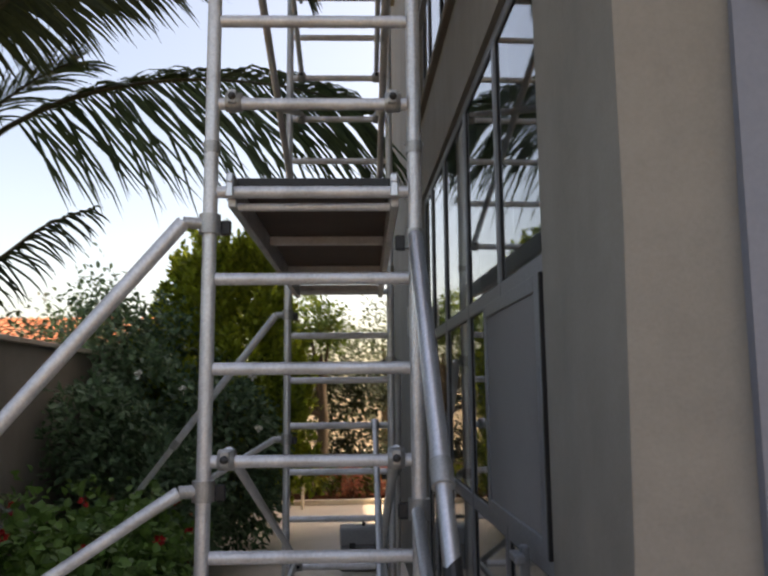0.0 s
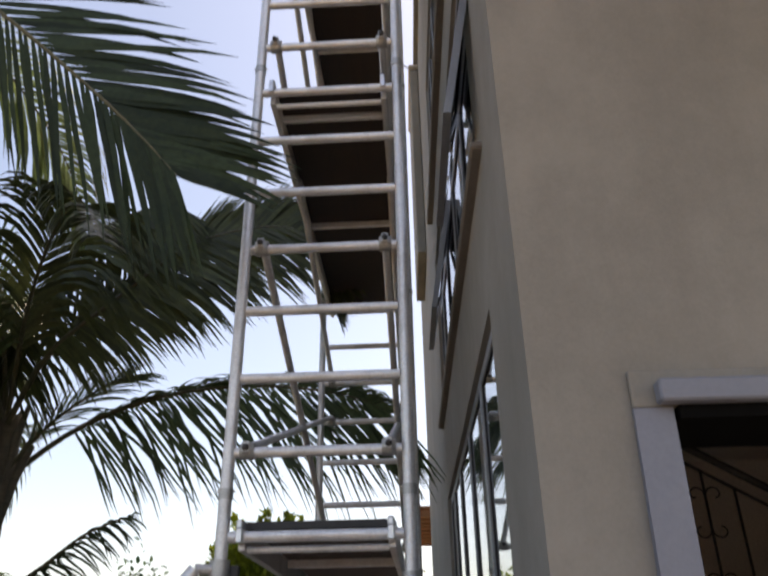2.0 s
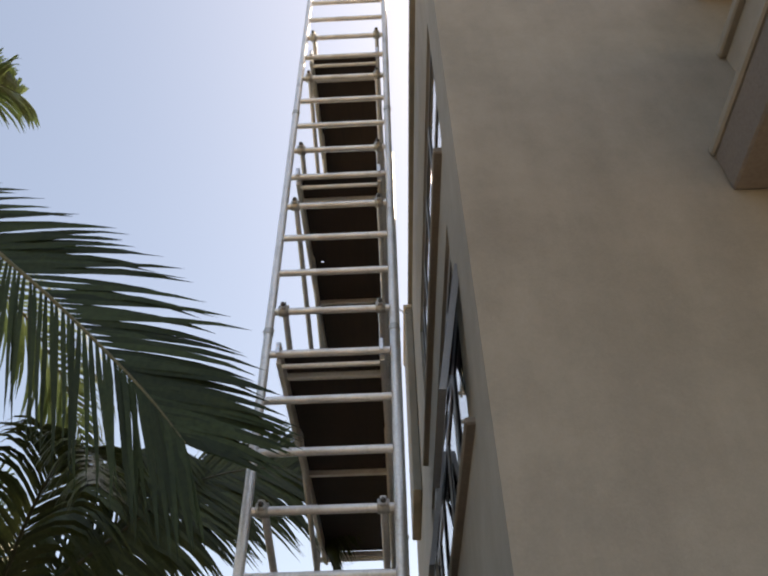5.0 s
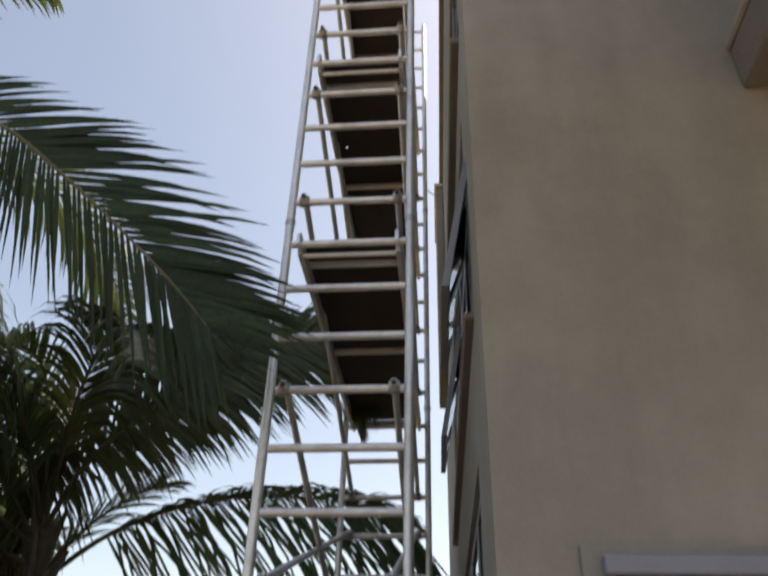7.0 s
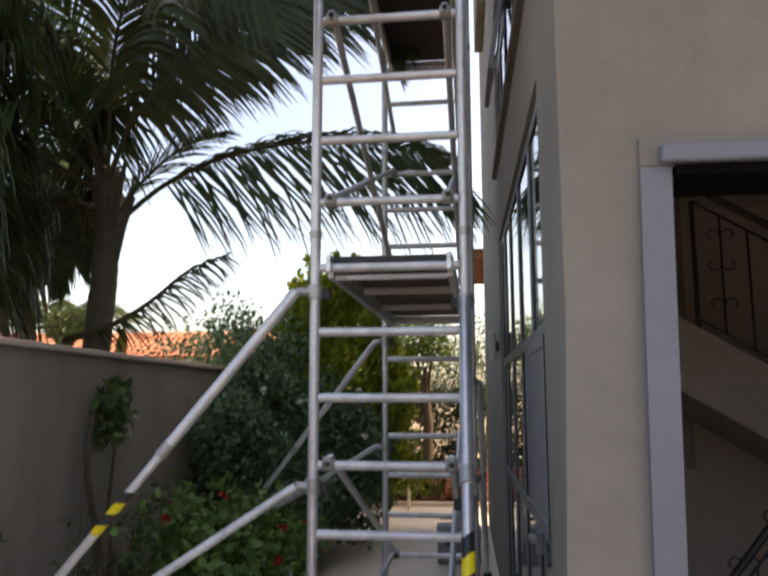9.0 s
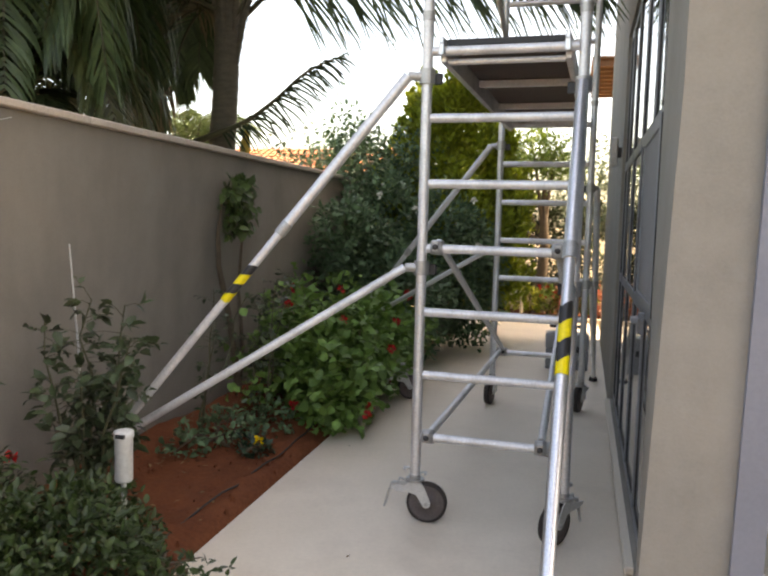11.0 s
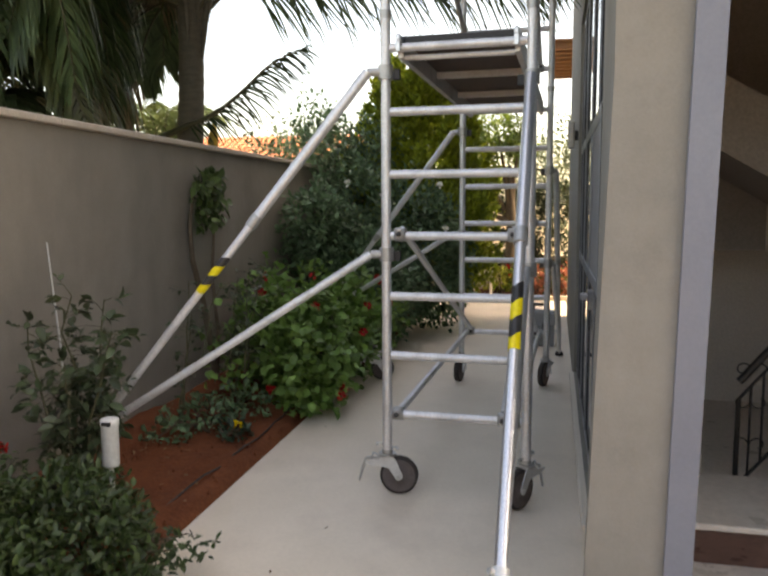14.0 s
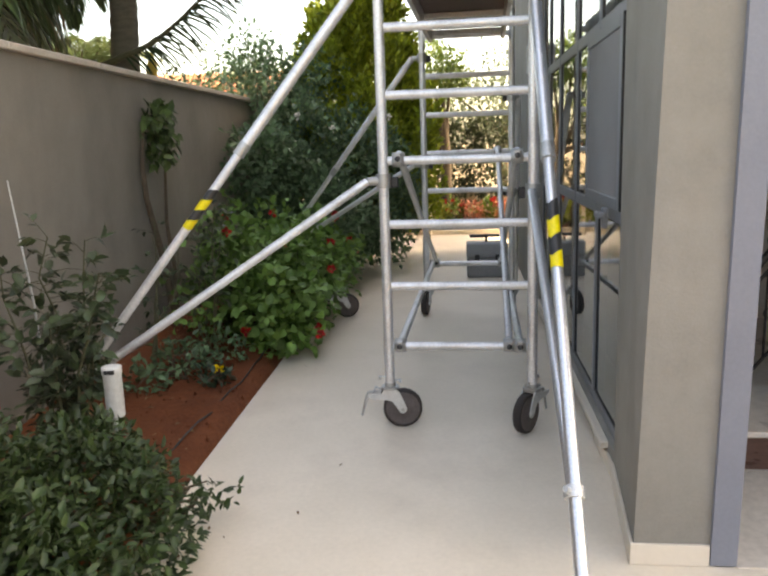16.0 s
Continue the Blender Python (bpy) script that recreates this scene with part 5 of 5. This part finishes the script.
# broad leaf that arches over the others, its leaflets hanging
frond(pa, [(-2.48, 2.60, 3.6), (-2.17, 2.42, 4.10), (-1.72, 2.4, 4.52), (-1.42, 2.4, 4.80), (-1.12, 2.4, 5.05), (-0.68, 2.4, 5.18), (-0.28, 2.4, 5.18), (-0.08, 2.4, 5.0), (0.01, 2.4, 4.62)], 0.84, 105, count=265, droop=0.35, start=0.14, hang=(0.3, 0.5), ways=((0.35, 0.15, 0.9), (0.50, -0.15, -0.72)), stretch=(0.62, 1.0), thick=0.026, width=0.034, mat=PALM_OLIVE, label="broad arching frond with hanging olive leaflets")
frond(pa, [(-2.6, 2.7, 3.7), (-2.52, 2.6, 4.4), (-2.25, 2.5, 5.0), (-1.85, 2.45, 5.35), (-1.35, 2.4, 5.5)], 0.95, 106, count=130, droop=0.5, start=0.1, hang=(0.5, 0.5), ways=((-0.35, 0.1, -0.8), (0.45, -0.1, -0.75)), width=0.032, mat=PALM_OLIVE, label="rising frond with hanging olive leaflets")
# crown: rings of leaves round the top of the trunk, from rising to hanging
crown = random.Random(77)
for ring, (n_f, reach, rise, fall) in enumerate(((7, 1.5, 1.5, 0.5), (9, 2.0, 0.95, 0.75), (9, 1.9, 0.45, 0.95), (9, 1.35, 0.12, 0.95))):
    for k in range(n_f):
        a = 2 * math.pi * (k + 0.37 * ring) / n_f + crown.uniform(-0.15, 0.15)
        c, s_ = math.cos(a), math.sin(a)
        if (ring < 2 and c > 0.15) or (ring >= 2 and (c > -0.25 or 0.47 * c - 0.88 * s_ > 0.35)) or (ring == 1 and c > 0.1 and s_ < 0.3):
            continue
        r = reach * crown.uniform(0.85, 1.1) * (0.72 if c > 0.3 else 1.0)
        if k == 2:   # the sky is open beside the trunk
            continue
        z0 = 3.75 - 0.14 * ring
        pts = [(-2.52 + 0.06 * c, 2.7 + 0.06 * s_, z0), (-2.52 + r * 0.33 * c, 2.7 + r * 0.33 * s_, z0 + rise * 0.75), (-2.52 + r * 0.68 * c, 2.7 + r * 0.68 * s_, z0 + rise * 0.8 - fall * 0.15), (-2.52 + r * 0.93 * c, 2.7 + r * 0.93 * s_, z0 + rise * 0.5 - fall * 0.6), (-2.52 + r * 1.02 * c, 2.7 + r * 1.02 * s_, z0 + rise * 0.3 - fall)]
        frond(pa, pts, 0.62, 200 + 20 * ring + k, mat=PALM_DRY if ring == 3 and k % 3 == 0 else PALM_LEAF, count=80, droop=0.7, start=0.12)
# old shaded leaves hanging behind the trunk, clear of the wall
for k, pts in enumerate([((-2.6, 2.8, 3.45), (-2.85, 3.05, 3.65), (-3.05, 3.2, 3.5), (-3.16, 3.3, 3.2), (-3.2, 3.35, 2.95)),
                         ((-2.6, 2.8, 3.3), (-2.95, 3.0, 3.45), (-3.2, 3.1, 3.25), (-3.34, 3.15, 2.98), (-3.4, 3.18, 2.8)),
                         ((-2.6, 2.8, 3.35), (-3.0, 3.3, 3.6), (-3.4, 3.6, 3.45), (-3.62, 3.75, 3.15), (-3.7, 3.8, 2.9)),
                         ((-2.6, 2.75, 3.3), (-3.1, 2.8, 3.5), (-3.5, 2.85, 3.3), (-3.72, 2.9, 3.0), (-3.8, 2.92, 2.75)),
                         ((-2.6, 2.85, 3.5), (-2.8, 3.3, 3.8), (-3.05, 3.6, 3.75), (-3.25, 3.8, 3.45), (-3.34, 3.9, 3.15))]):
    frond(pa, pts, 0.42, 120 + k, count=60, droop=0.7, start=0.15, width=0.028)
# leaves that come forward over the wall
for k, pts in enumerate([((-2.52, 2.65, 3.60), (-2.32, 2.25, 4.50), (-1.92, 1.75, 4.95), (-1.52, 1.35, 4.75), (-1.22, 1.05, 4.30)),
                         ((-2.57, 2.65, 3.60), (-2.72, 2.15, 4.40), (-2.82, 1.55, 4.60), (-2.87, 1.05, 4.30), (-2.87, 0.75, 3.70)),
                         ((-2.57, 2.65, 3.50), (-2.72, 2.05, 3.90), (-2.87, 1.55, 3.80), (-2.97, 1.15, 3.30), (-3.02, 0.95, 2.70)),
                         ((-2.62, 2.65, 3.50), (-3.12, 2.25, 3.80), (-3.52, 1.75, 3.60), (-3.82, 1.35, 3.00), (-3.92, 1.15, 2.40))]):
    frond(pa, pts, 0.66, 110 + k, mat=PALM_OLIVE if k == 0 else PALM_LEAF, count=88, droop=0.75, start=0.14)
sh = Mesh()
for k in range(8):
    a = k * 2.4
    sh.path([(-2.52 + 0.09 * math.cos(a), 2.72 + 0.09 * math.sin(a), 2.85 + 0.06 * k), (-2.52 + 0.13 * math.cos(a), 2.72 + 0.13 * math.sin(a), 3.2 + 0.06 * k), (-2.52 + 0.22 * math.cos(a), 2.72 + 0.22 * math.sin(a), 3.45 + 0.06 * k)], [0.012, 0.034, 0.018], n=8)
part("leaf_sheath", sh, BARK, pa, "fibrous leaf bases")

# the second palm, of which only leaves come into view
pb = thing("palm_tree", "coconut palm leaning over the wall with long hanging fronds", "palm", (-3.75, -0.9, 0), frame_of=UPRIGHT)
palm_trunk(pb, [(-3.75, -0.9, -0.06), (-3.7, -0.88, 2.0), (-3.55, -0.8, 4.0), (-3.45, -0.72, 5.0)], 0.2, 0.13)
frond(pb, [(-3.4, -0.7, 5.0), (-2.9, -0.62, 5.46), (-2.2, -0.58, 5.33), (-1.6, -0.55, 4.97), (-1.3, -0.55, 4.72), (-0.9, -0.55, 4.35), (-0.5, -0.55, 3.95), (-0.3, -0.55, 3.73), (-0.16, -0.55, 3.56)], 0.86, 140, mat=PALM_SHADED, count=70, droop=0.3, width=0.042, lower=0.62, start=0.2, ways=((0.95, 0.05, 0.20), (0.02, 0.05, -1.0)), hang=(0.4, 0.2), thick=0.018, stretch=(0.80, 0.84), lean=(0.0, 0.92), jitter=0.6, rib=CANE, label="big near frond with hanging leaflets")
for k, pts in enumerate([((-3.4, -0.6, 5.0), (-3.0, 0.2, 5.9), (-2.5, 1.0, 6.1), (-2.1, 1.6, 5.7), (-1.85, 1.95, 5.15)),
                         ((-3.4, -0.6, 4.9), (-3.1, 0.1, 5.2), (-2.8, 0.7, 5.0), (-2.55, 1.15, 4.5), (-2.4, 1.4, 3.9)),
                         ((-3.5, -0.7, 5.0), (-4.1, -0.3, 5.8), (-4.8, 0.1, 5.8), (-5.4, 0.4, 5.2)),
                         ((-3.5, -0.9, 5.0), (-3.7, -1.7, 5.8), (-3.9, -2.5, 5.8), (-4.0, -3.2, 5.2)),
                         ((-3.4, -0.8, 5.0), (-2.9, -1.4, 5.8), (-2.4, -2.1, 6.0), (-2.0, -2.7, 5.6)),
                         ((-3.5, -0.6, 5.0), (-3.5, 0.3, 5.6), (-3.5, 1.1, 5.5), (-3.5, 1.8, 4.8), (-3.5, 2.1, 4.1)),
                         ((-3.45, -0.6, 4.8), (-3.35, 0.0, 4.9), (-3.25, 0.5, 4.5), (-3.2, 0.8, 3.9))]):
    frond(pb, pts, 0.70, 150 + k, count=70, droop=0.7, start=0.16, mat=PALM_SUNLIT if k == 0 else PALM_LEAF)

for k, pts in enumerate([((-3.4, -0.5, 4.6), (-3.2, 0.3, 4.9), (-3.0, 1.0, 4.6), (-2.9, 1.5, 3.9), (-2.85, 1.7, 3.1)),
                         ((-3.4, -0.5, 4.4), (-3.5, 0.4, 4.5), (-3.5, 1.0, 4.0), (-3.5, 1.35, 3.3), (-3.5, 1.5, 2.6)),
                         ((-3.4, -0.4, 4.2), (-3.0, 0.3, 4.3), (-2.7, 0.75, 3.8), (-2.6, 0.95, 3.1), (-2.55, 1.05, 2.4)),
                         ((-3.5, -0.5, 4.8), (-4.0, 0.5, 5.1), (-4.2, 1.4, 4.7), (-4.3, 2.0, 3.9), (-4.3, 2.3, 3.1))]):
    frond(pb, pts, 0.7, 190 + k, count=70, droop=0.75, start=0.14)

# old leaves hanging in the shade between the palms
for k, pts in enumerate([((-3.3, 0.2, 4.3), (-3.1, 1.0, 4.2), (-3.0, 1.6, 3.8), (-2.95, 1.9, 3.2), (-2.92, 2.0, 2.7)),
                         ((-3.4, 0.4, 4.3), (-3.5, 1.2, 4.1), (-3.5, 1.7, 3.5), (-3.5, 1.9, 3.0))]):
    frond(pb, pts, 0.68, 410 + k, count=80, droop=0.9, start=0.12, mat=PALM_OLIVE if k == 1 else PALM_LEAF)

# leaf tips of the second palm, high up, in the sun-coloured leaflet
frond(pb, [(-3.4, -0.7, 5.05), (-3.05, -0.6, 6.1), (-2.65, -0.5, 6.72), (-2.25, -0.42, 6.85), (-1.95, -0.40, 6.68)], 0.42, 195, count=60, droop=0.5, start=0.2, mat=PALM_SUNLIT)

# low clump of palm leaves behind the wall
pd = thing("palm_clump", "dense dark palm clump hanging over the garden wall top", "palm", (-3.75, 1.55, 0))
palm_trunk(pd, [(-3.75, 1.55, -0.06), (-3.74, 1.55, 1.2), (-3.75, 1.56, 2.4)], 0.14, 0.1)
clump = random.Random(31)
for ring, (n_f, reach, rise, fall) in enumerate(((9, 1.35, 1.0, 0.7), (10, 1.4, 0.55, 0.75), (9, 1.15, 0.15, 0.7))):
    for k in range(n_f):
        a = 2 * math.pi * (k + 0.41 * ring) / n_f + clump.uniform(-0.2, 0.2)
        c, s_ = math.cos(a), math.sin(a)
        r = reach * clump.uniform(0.85, 1.1) * (0.92 if c > 0.3 else 1.0)
        z0 = 2.45 - 0.1 * ring
        frond(pd, [(-3.75 + 0.05 * c, 1.55 + 0.05 * s_, z0), (-3.75 + r * 0.35 * c, 1.55 + r * 0.35 * s_, z0 + rise * 0.8), (-3.75 + r * 0.7 * c, 1.55 + r * 0.7 * s_, z0 + rise * 0.85 - fall * 0.2), (-3.75 + r * c, 1.55 + r * s_, z0 + rise * 0.4 - fall * 0.8)], 0.5, 300 + 20 * ring + k, mat=PALM_OLIVE if k % 3 == 0 else PALM_LEAF, count=52, droop=0.6, start=0.12)

# small far palm behind the wall
pc = thing("palm_tree", "young palm with pale spreading fronds behind the wall", "palm", (-4.95, 6.2, 0), frame_of=UPRIGHT)
palm_trunk(pc, [(-4.95, 6.2, -0.06), (-4.95, 6.2, 1.2), (-4.95, 6.2, 2.2)], 0.13, 0.09)
for k in range(11):
    a = k * 2 * math.pi / 11 + 0.3
    c, s = math.cos(a), math.sin(a)
    frond(pc, [(-4.95, 6.2, 2.2), (-4.95 + 0.22 * c, 6.2 + 0.22 * s, 2.6), (-4.95 + 0.5 * c, 6.2 + 0.5 * s, 2.85), (-4.95 + 0.85 * c, 6.2 + 0.85 * s, 2.8)], 0.36, 170 + k, mat=PALM_SUNLIT, count=24, droop=0.5, start=0.15)

# ---- small things ----
pl_ = thing("path_light", "white plastic bollard light on a thin spike in the bed", "garden light", (-1.015, -0.924, 0.03))
part("shade", Mesh().lathe([(0.0, 0.40), (0.031, 0.40), (0.036, 0.41), (0.036, 0.575), (0.039, 0.58), (0.039, 0.606), (0.031, 0.61), (0.0, 0.61)], (-1.015, -0.924, 0), "z", 20), PIPE, pl_)
part("spike", Mesh().tube((-1.015, -0.924, -0.02), (-1.015, -0.924, 0.401), 0.011, n=8), PIPE, pl_)
part("slot", Mesh().box(-1.03, -0.99, -0.9645, -0.952, 0.584, 0.602, bevel=0.002), BLACK_PLASTIC, pl_)

stake = Mesh().path([(-1.62, -0.35, 0.05), (-1.66, -0.32, 0.75), (-1.74, -0.28, 1.32)], [0.006, 0.005, 0.004], n=6)
solid("garden_stake", stake, PIPE, "thin pale stake leaning in the rose bed", "stake")

solid("string", Mesh().path([(-1.876, -1.6, 1.66), (-1.878, -0.87, 1.81), (-1.879, -0.5, 1.912)], 0.0022, n=5), PIPE, "thin pale string hanging on the garden wall", "string")

yb = thing("yellow_bract", "yellow withered palm bract beside the trunk", "palm leaf", (-2.34, 2.72, 1.8), frame_of=UPRIGHT)
part("bract", Mesh().path([(-2.42, 2.72, 1.70), (-2.36, 2.72, 1.98), (-2.33, 2.70, 2.16), (-2.32, 2.69, 2.27)], [0.045, 0.055, 0.046, 0.012], n=10), leaf_stuff("yellow_bract", (0.42, 0.29, 0.05), (0.60, 0.45, 0.10), 0.6, 0.2), yb)

hm = Mesh()
hp = []
gen = random.Random(9)
for k in range(40):
    v = -3 + 0.17 * k
    hp.append((BED_U - 0.13 + 0.02 * math.sin(v * 2.1) + gen.uniform(-0.008, 0.008), v, 0.058 + gen.uniform(-0.007, 0.009)))
hm.path(hp, 0.0055, n=6)
solid("drip_hose", hm, HOSE, "thin black drip hose lying on the soil", "hose")

case = thing("tool_case", "grey tool case with a dark carrying handle standing on the path", "tool case", (0.66, 4.2, 0))
part("body", Mesh().box(0.505, 0.935, 4.12, 4.34, 0.002, 0.215, bevel=0.012), CASE_GREY, case)
part("lid", Mesh().box(0.50, 0.94, 4.115, 4.345, 0.217, 0.375, bevel=0.015), CASE_LIGHT, case)
part("latch", Mesh().box(0.585, 0.635, 4.104, 4.1145, 0.19, 0.25, bevel=0.003), BLACK_PLASTIC, case)
part("latch", Mesh().box(0.805, 0.855, 4.104, 4.1145, 0.19, 0.25, bevel=0.003), BLACK_PLASTIC, case)
part("handle", Mesh().path([(0.715, 4.23, 0.37), (0.715, 4.23, 0.425)], 0.014, n=8).box(0.535, 0.855, 4.205, 4.255, 0.425, 0.455, bevel=0.008), BLACK_PLASTIC, case)

gen = np.random.default_rng(91)
spots = [(-0.62, -1.08), (-0.55, -1.12), (-0.68, -1.25), (-0.3, -0.95), (-0.64, 1.05), (-0.2, -0.5)]
for k, (u, v) in enumerate(spots):
    a = gen.uniform(0, 6.28)
    ln = gen.uniform(0.014, 0.034)
    lm = leaf_mesh(np.array([[u, v, 0.004]]), np.array([[math.cos(a), math.sin(a), 0.02]]), np.array([[0.1, 0.05, 1.0]]), np.array([ln]), np.array([ln * 0.4]), 0.12, 0.0)
    solid("fallen_leaf", lm, LEAF_FALLEN, "dry brown leaf fallen on the paving", "leaf", group="fallen leaves")

# dry leaves and bits on the soil by the wall
gen = np.random.default_rng(93)
n = 420
U = WALL_U + 0.03 + np.abs(gen.normal(0, 0.38, n))
V = gen.uniform(-1.2, 3.4, n)
keep = U < BED_U - 0.05
U, V = U[keep], V[keep]
n = len(U)
A = gen.uniform(0, 6.28, n)
litter = leaf_mesh(np.stack([U, V, 0.052 + 0.05 * np.maximum(0, (BED_U - U) - 0.4) + gen.uniform(0, 0.012, n)], 1), np.stack([np.cos(A), np.sin(A), gen.normal(0, 0.2, n)], 1), np.array([0, 0, 1.0]) + gen.normal(size=(n, 3)) * 0.4, gen.uniform(0.015, 0.05, n), gen.uniform(0.006, 0.02, n), 0.2, 0.1)
tagged(solid("leaf_litter", litter, LEAF_FALLEN, "dry brown leaf litter on the red soil by the wall", "leaves"), kind="stuff")

# spare castor beside the geraniums
sw = thing("castor_wheel", "dark castor wheel standing at the edge of the bed", "castor", (-0.50, 2.42, 0))
castor(-0.616, 2.378, radians(20), parent=sw)
for o in sw.children_recursive:
    o["base"] = base_of(sw)

# ---- beyond: pergola and the neighbour's house ----
pg_ = thing("pergola", "brown wooden pergola roof at the far corner of the house", "pergola", (1.3, 7.5, 2.9))
for k in range(9):
    part("rafter", Mesh().box(0.93, 3.6, 6.7 + 0.3 * k, 6.76 + 0.3 * k, 3.61, 3.71), WOOD, pg_)
part("beam", Mesh().box(1.42, 1.52, 6.66, 9.2, 3.47, 3.608, bevel=0.005), WOOD, pg_)
part("beam", Mesh().box(3.3, 3.4, 6.66, 9.2, 3.47, 3.608, bevel=0.005), WOOD, pg_)
for u, v in ((1.47, 9.1), (3.35, 9.1), (3.35, 6.75)):
    part("post", Mesh().box(u - 0.05, u + 0.05, v - 0.05, v + 0.05, -0.06, 3.468, bevel=0.005), WOOD, pg_)
part("roof_boards", Mesh().box(0.88, 3.65, 6.66, 9.3, 3.712, 3.74), WOOD, pg_)

nh = thing("neighbour_house", "low neighbouring house with a terracotta tiled roof", "house", (-7, 13, 0))
part("wall", Mesh().box(-11, -3.4, 12.0, 14.2, -0.06, 2.5), FAR_WALL, nh)
rt = Mesh()
for r in range(8):
    y0, y1 = 11.6 + 0.19 * r, 11.6 + 0.19 * (r + 1) + 0.03
    z0, z1 = 2.51 + 0.082 * r, 2.51 + 0.082 * (r + 1) - 0.012
    vs = []
    n = 300
    for k in range(n + 1):
        x = -11.4 + 8.4 * k / n
        bump = 0.035 * abs(math.sin(k * math.pi / 6))
        vs += [(x, y0, z0 + bump + 0.02), (x, y1, z1 + bump + 0.02)]
    rt.add(vs, [(2 * k, 2 * k + 2, 2 * k + 3, 2 * k + 1) for k in range(n)])
rt.add([(-11.4, 13.1, 3.16), (-3.0, 13.1, 3.16), (-3.0, 14.6, 2.51), (-11.4, 14.6, 2.51)], [(0, 1, 2, 3)])
tagged(part("roof", rt, TERRACOTTA, nh), kind="stuff")
for u in (-9.5, -6.8, -4.6):
    wd = part("window", Mesh().box(u - 0.5, u + 0.5, 11.97, 11.999, 1.0, 2.0), FRAME_GREY, nh)
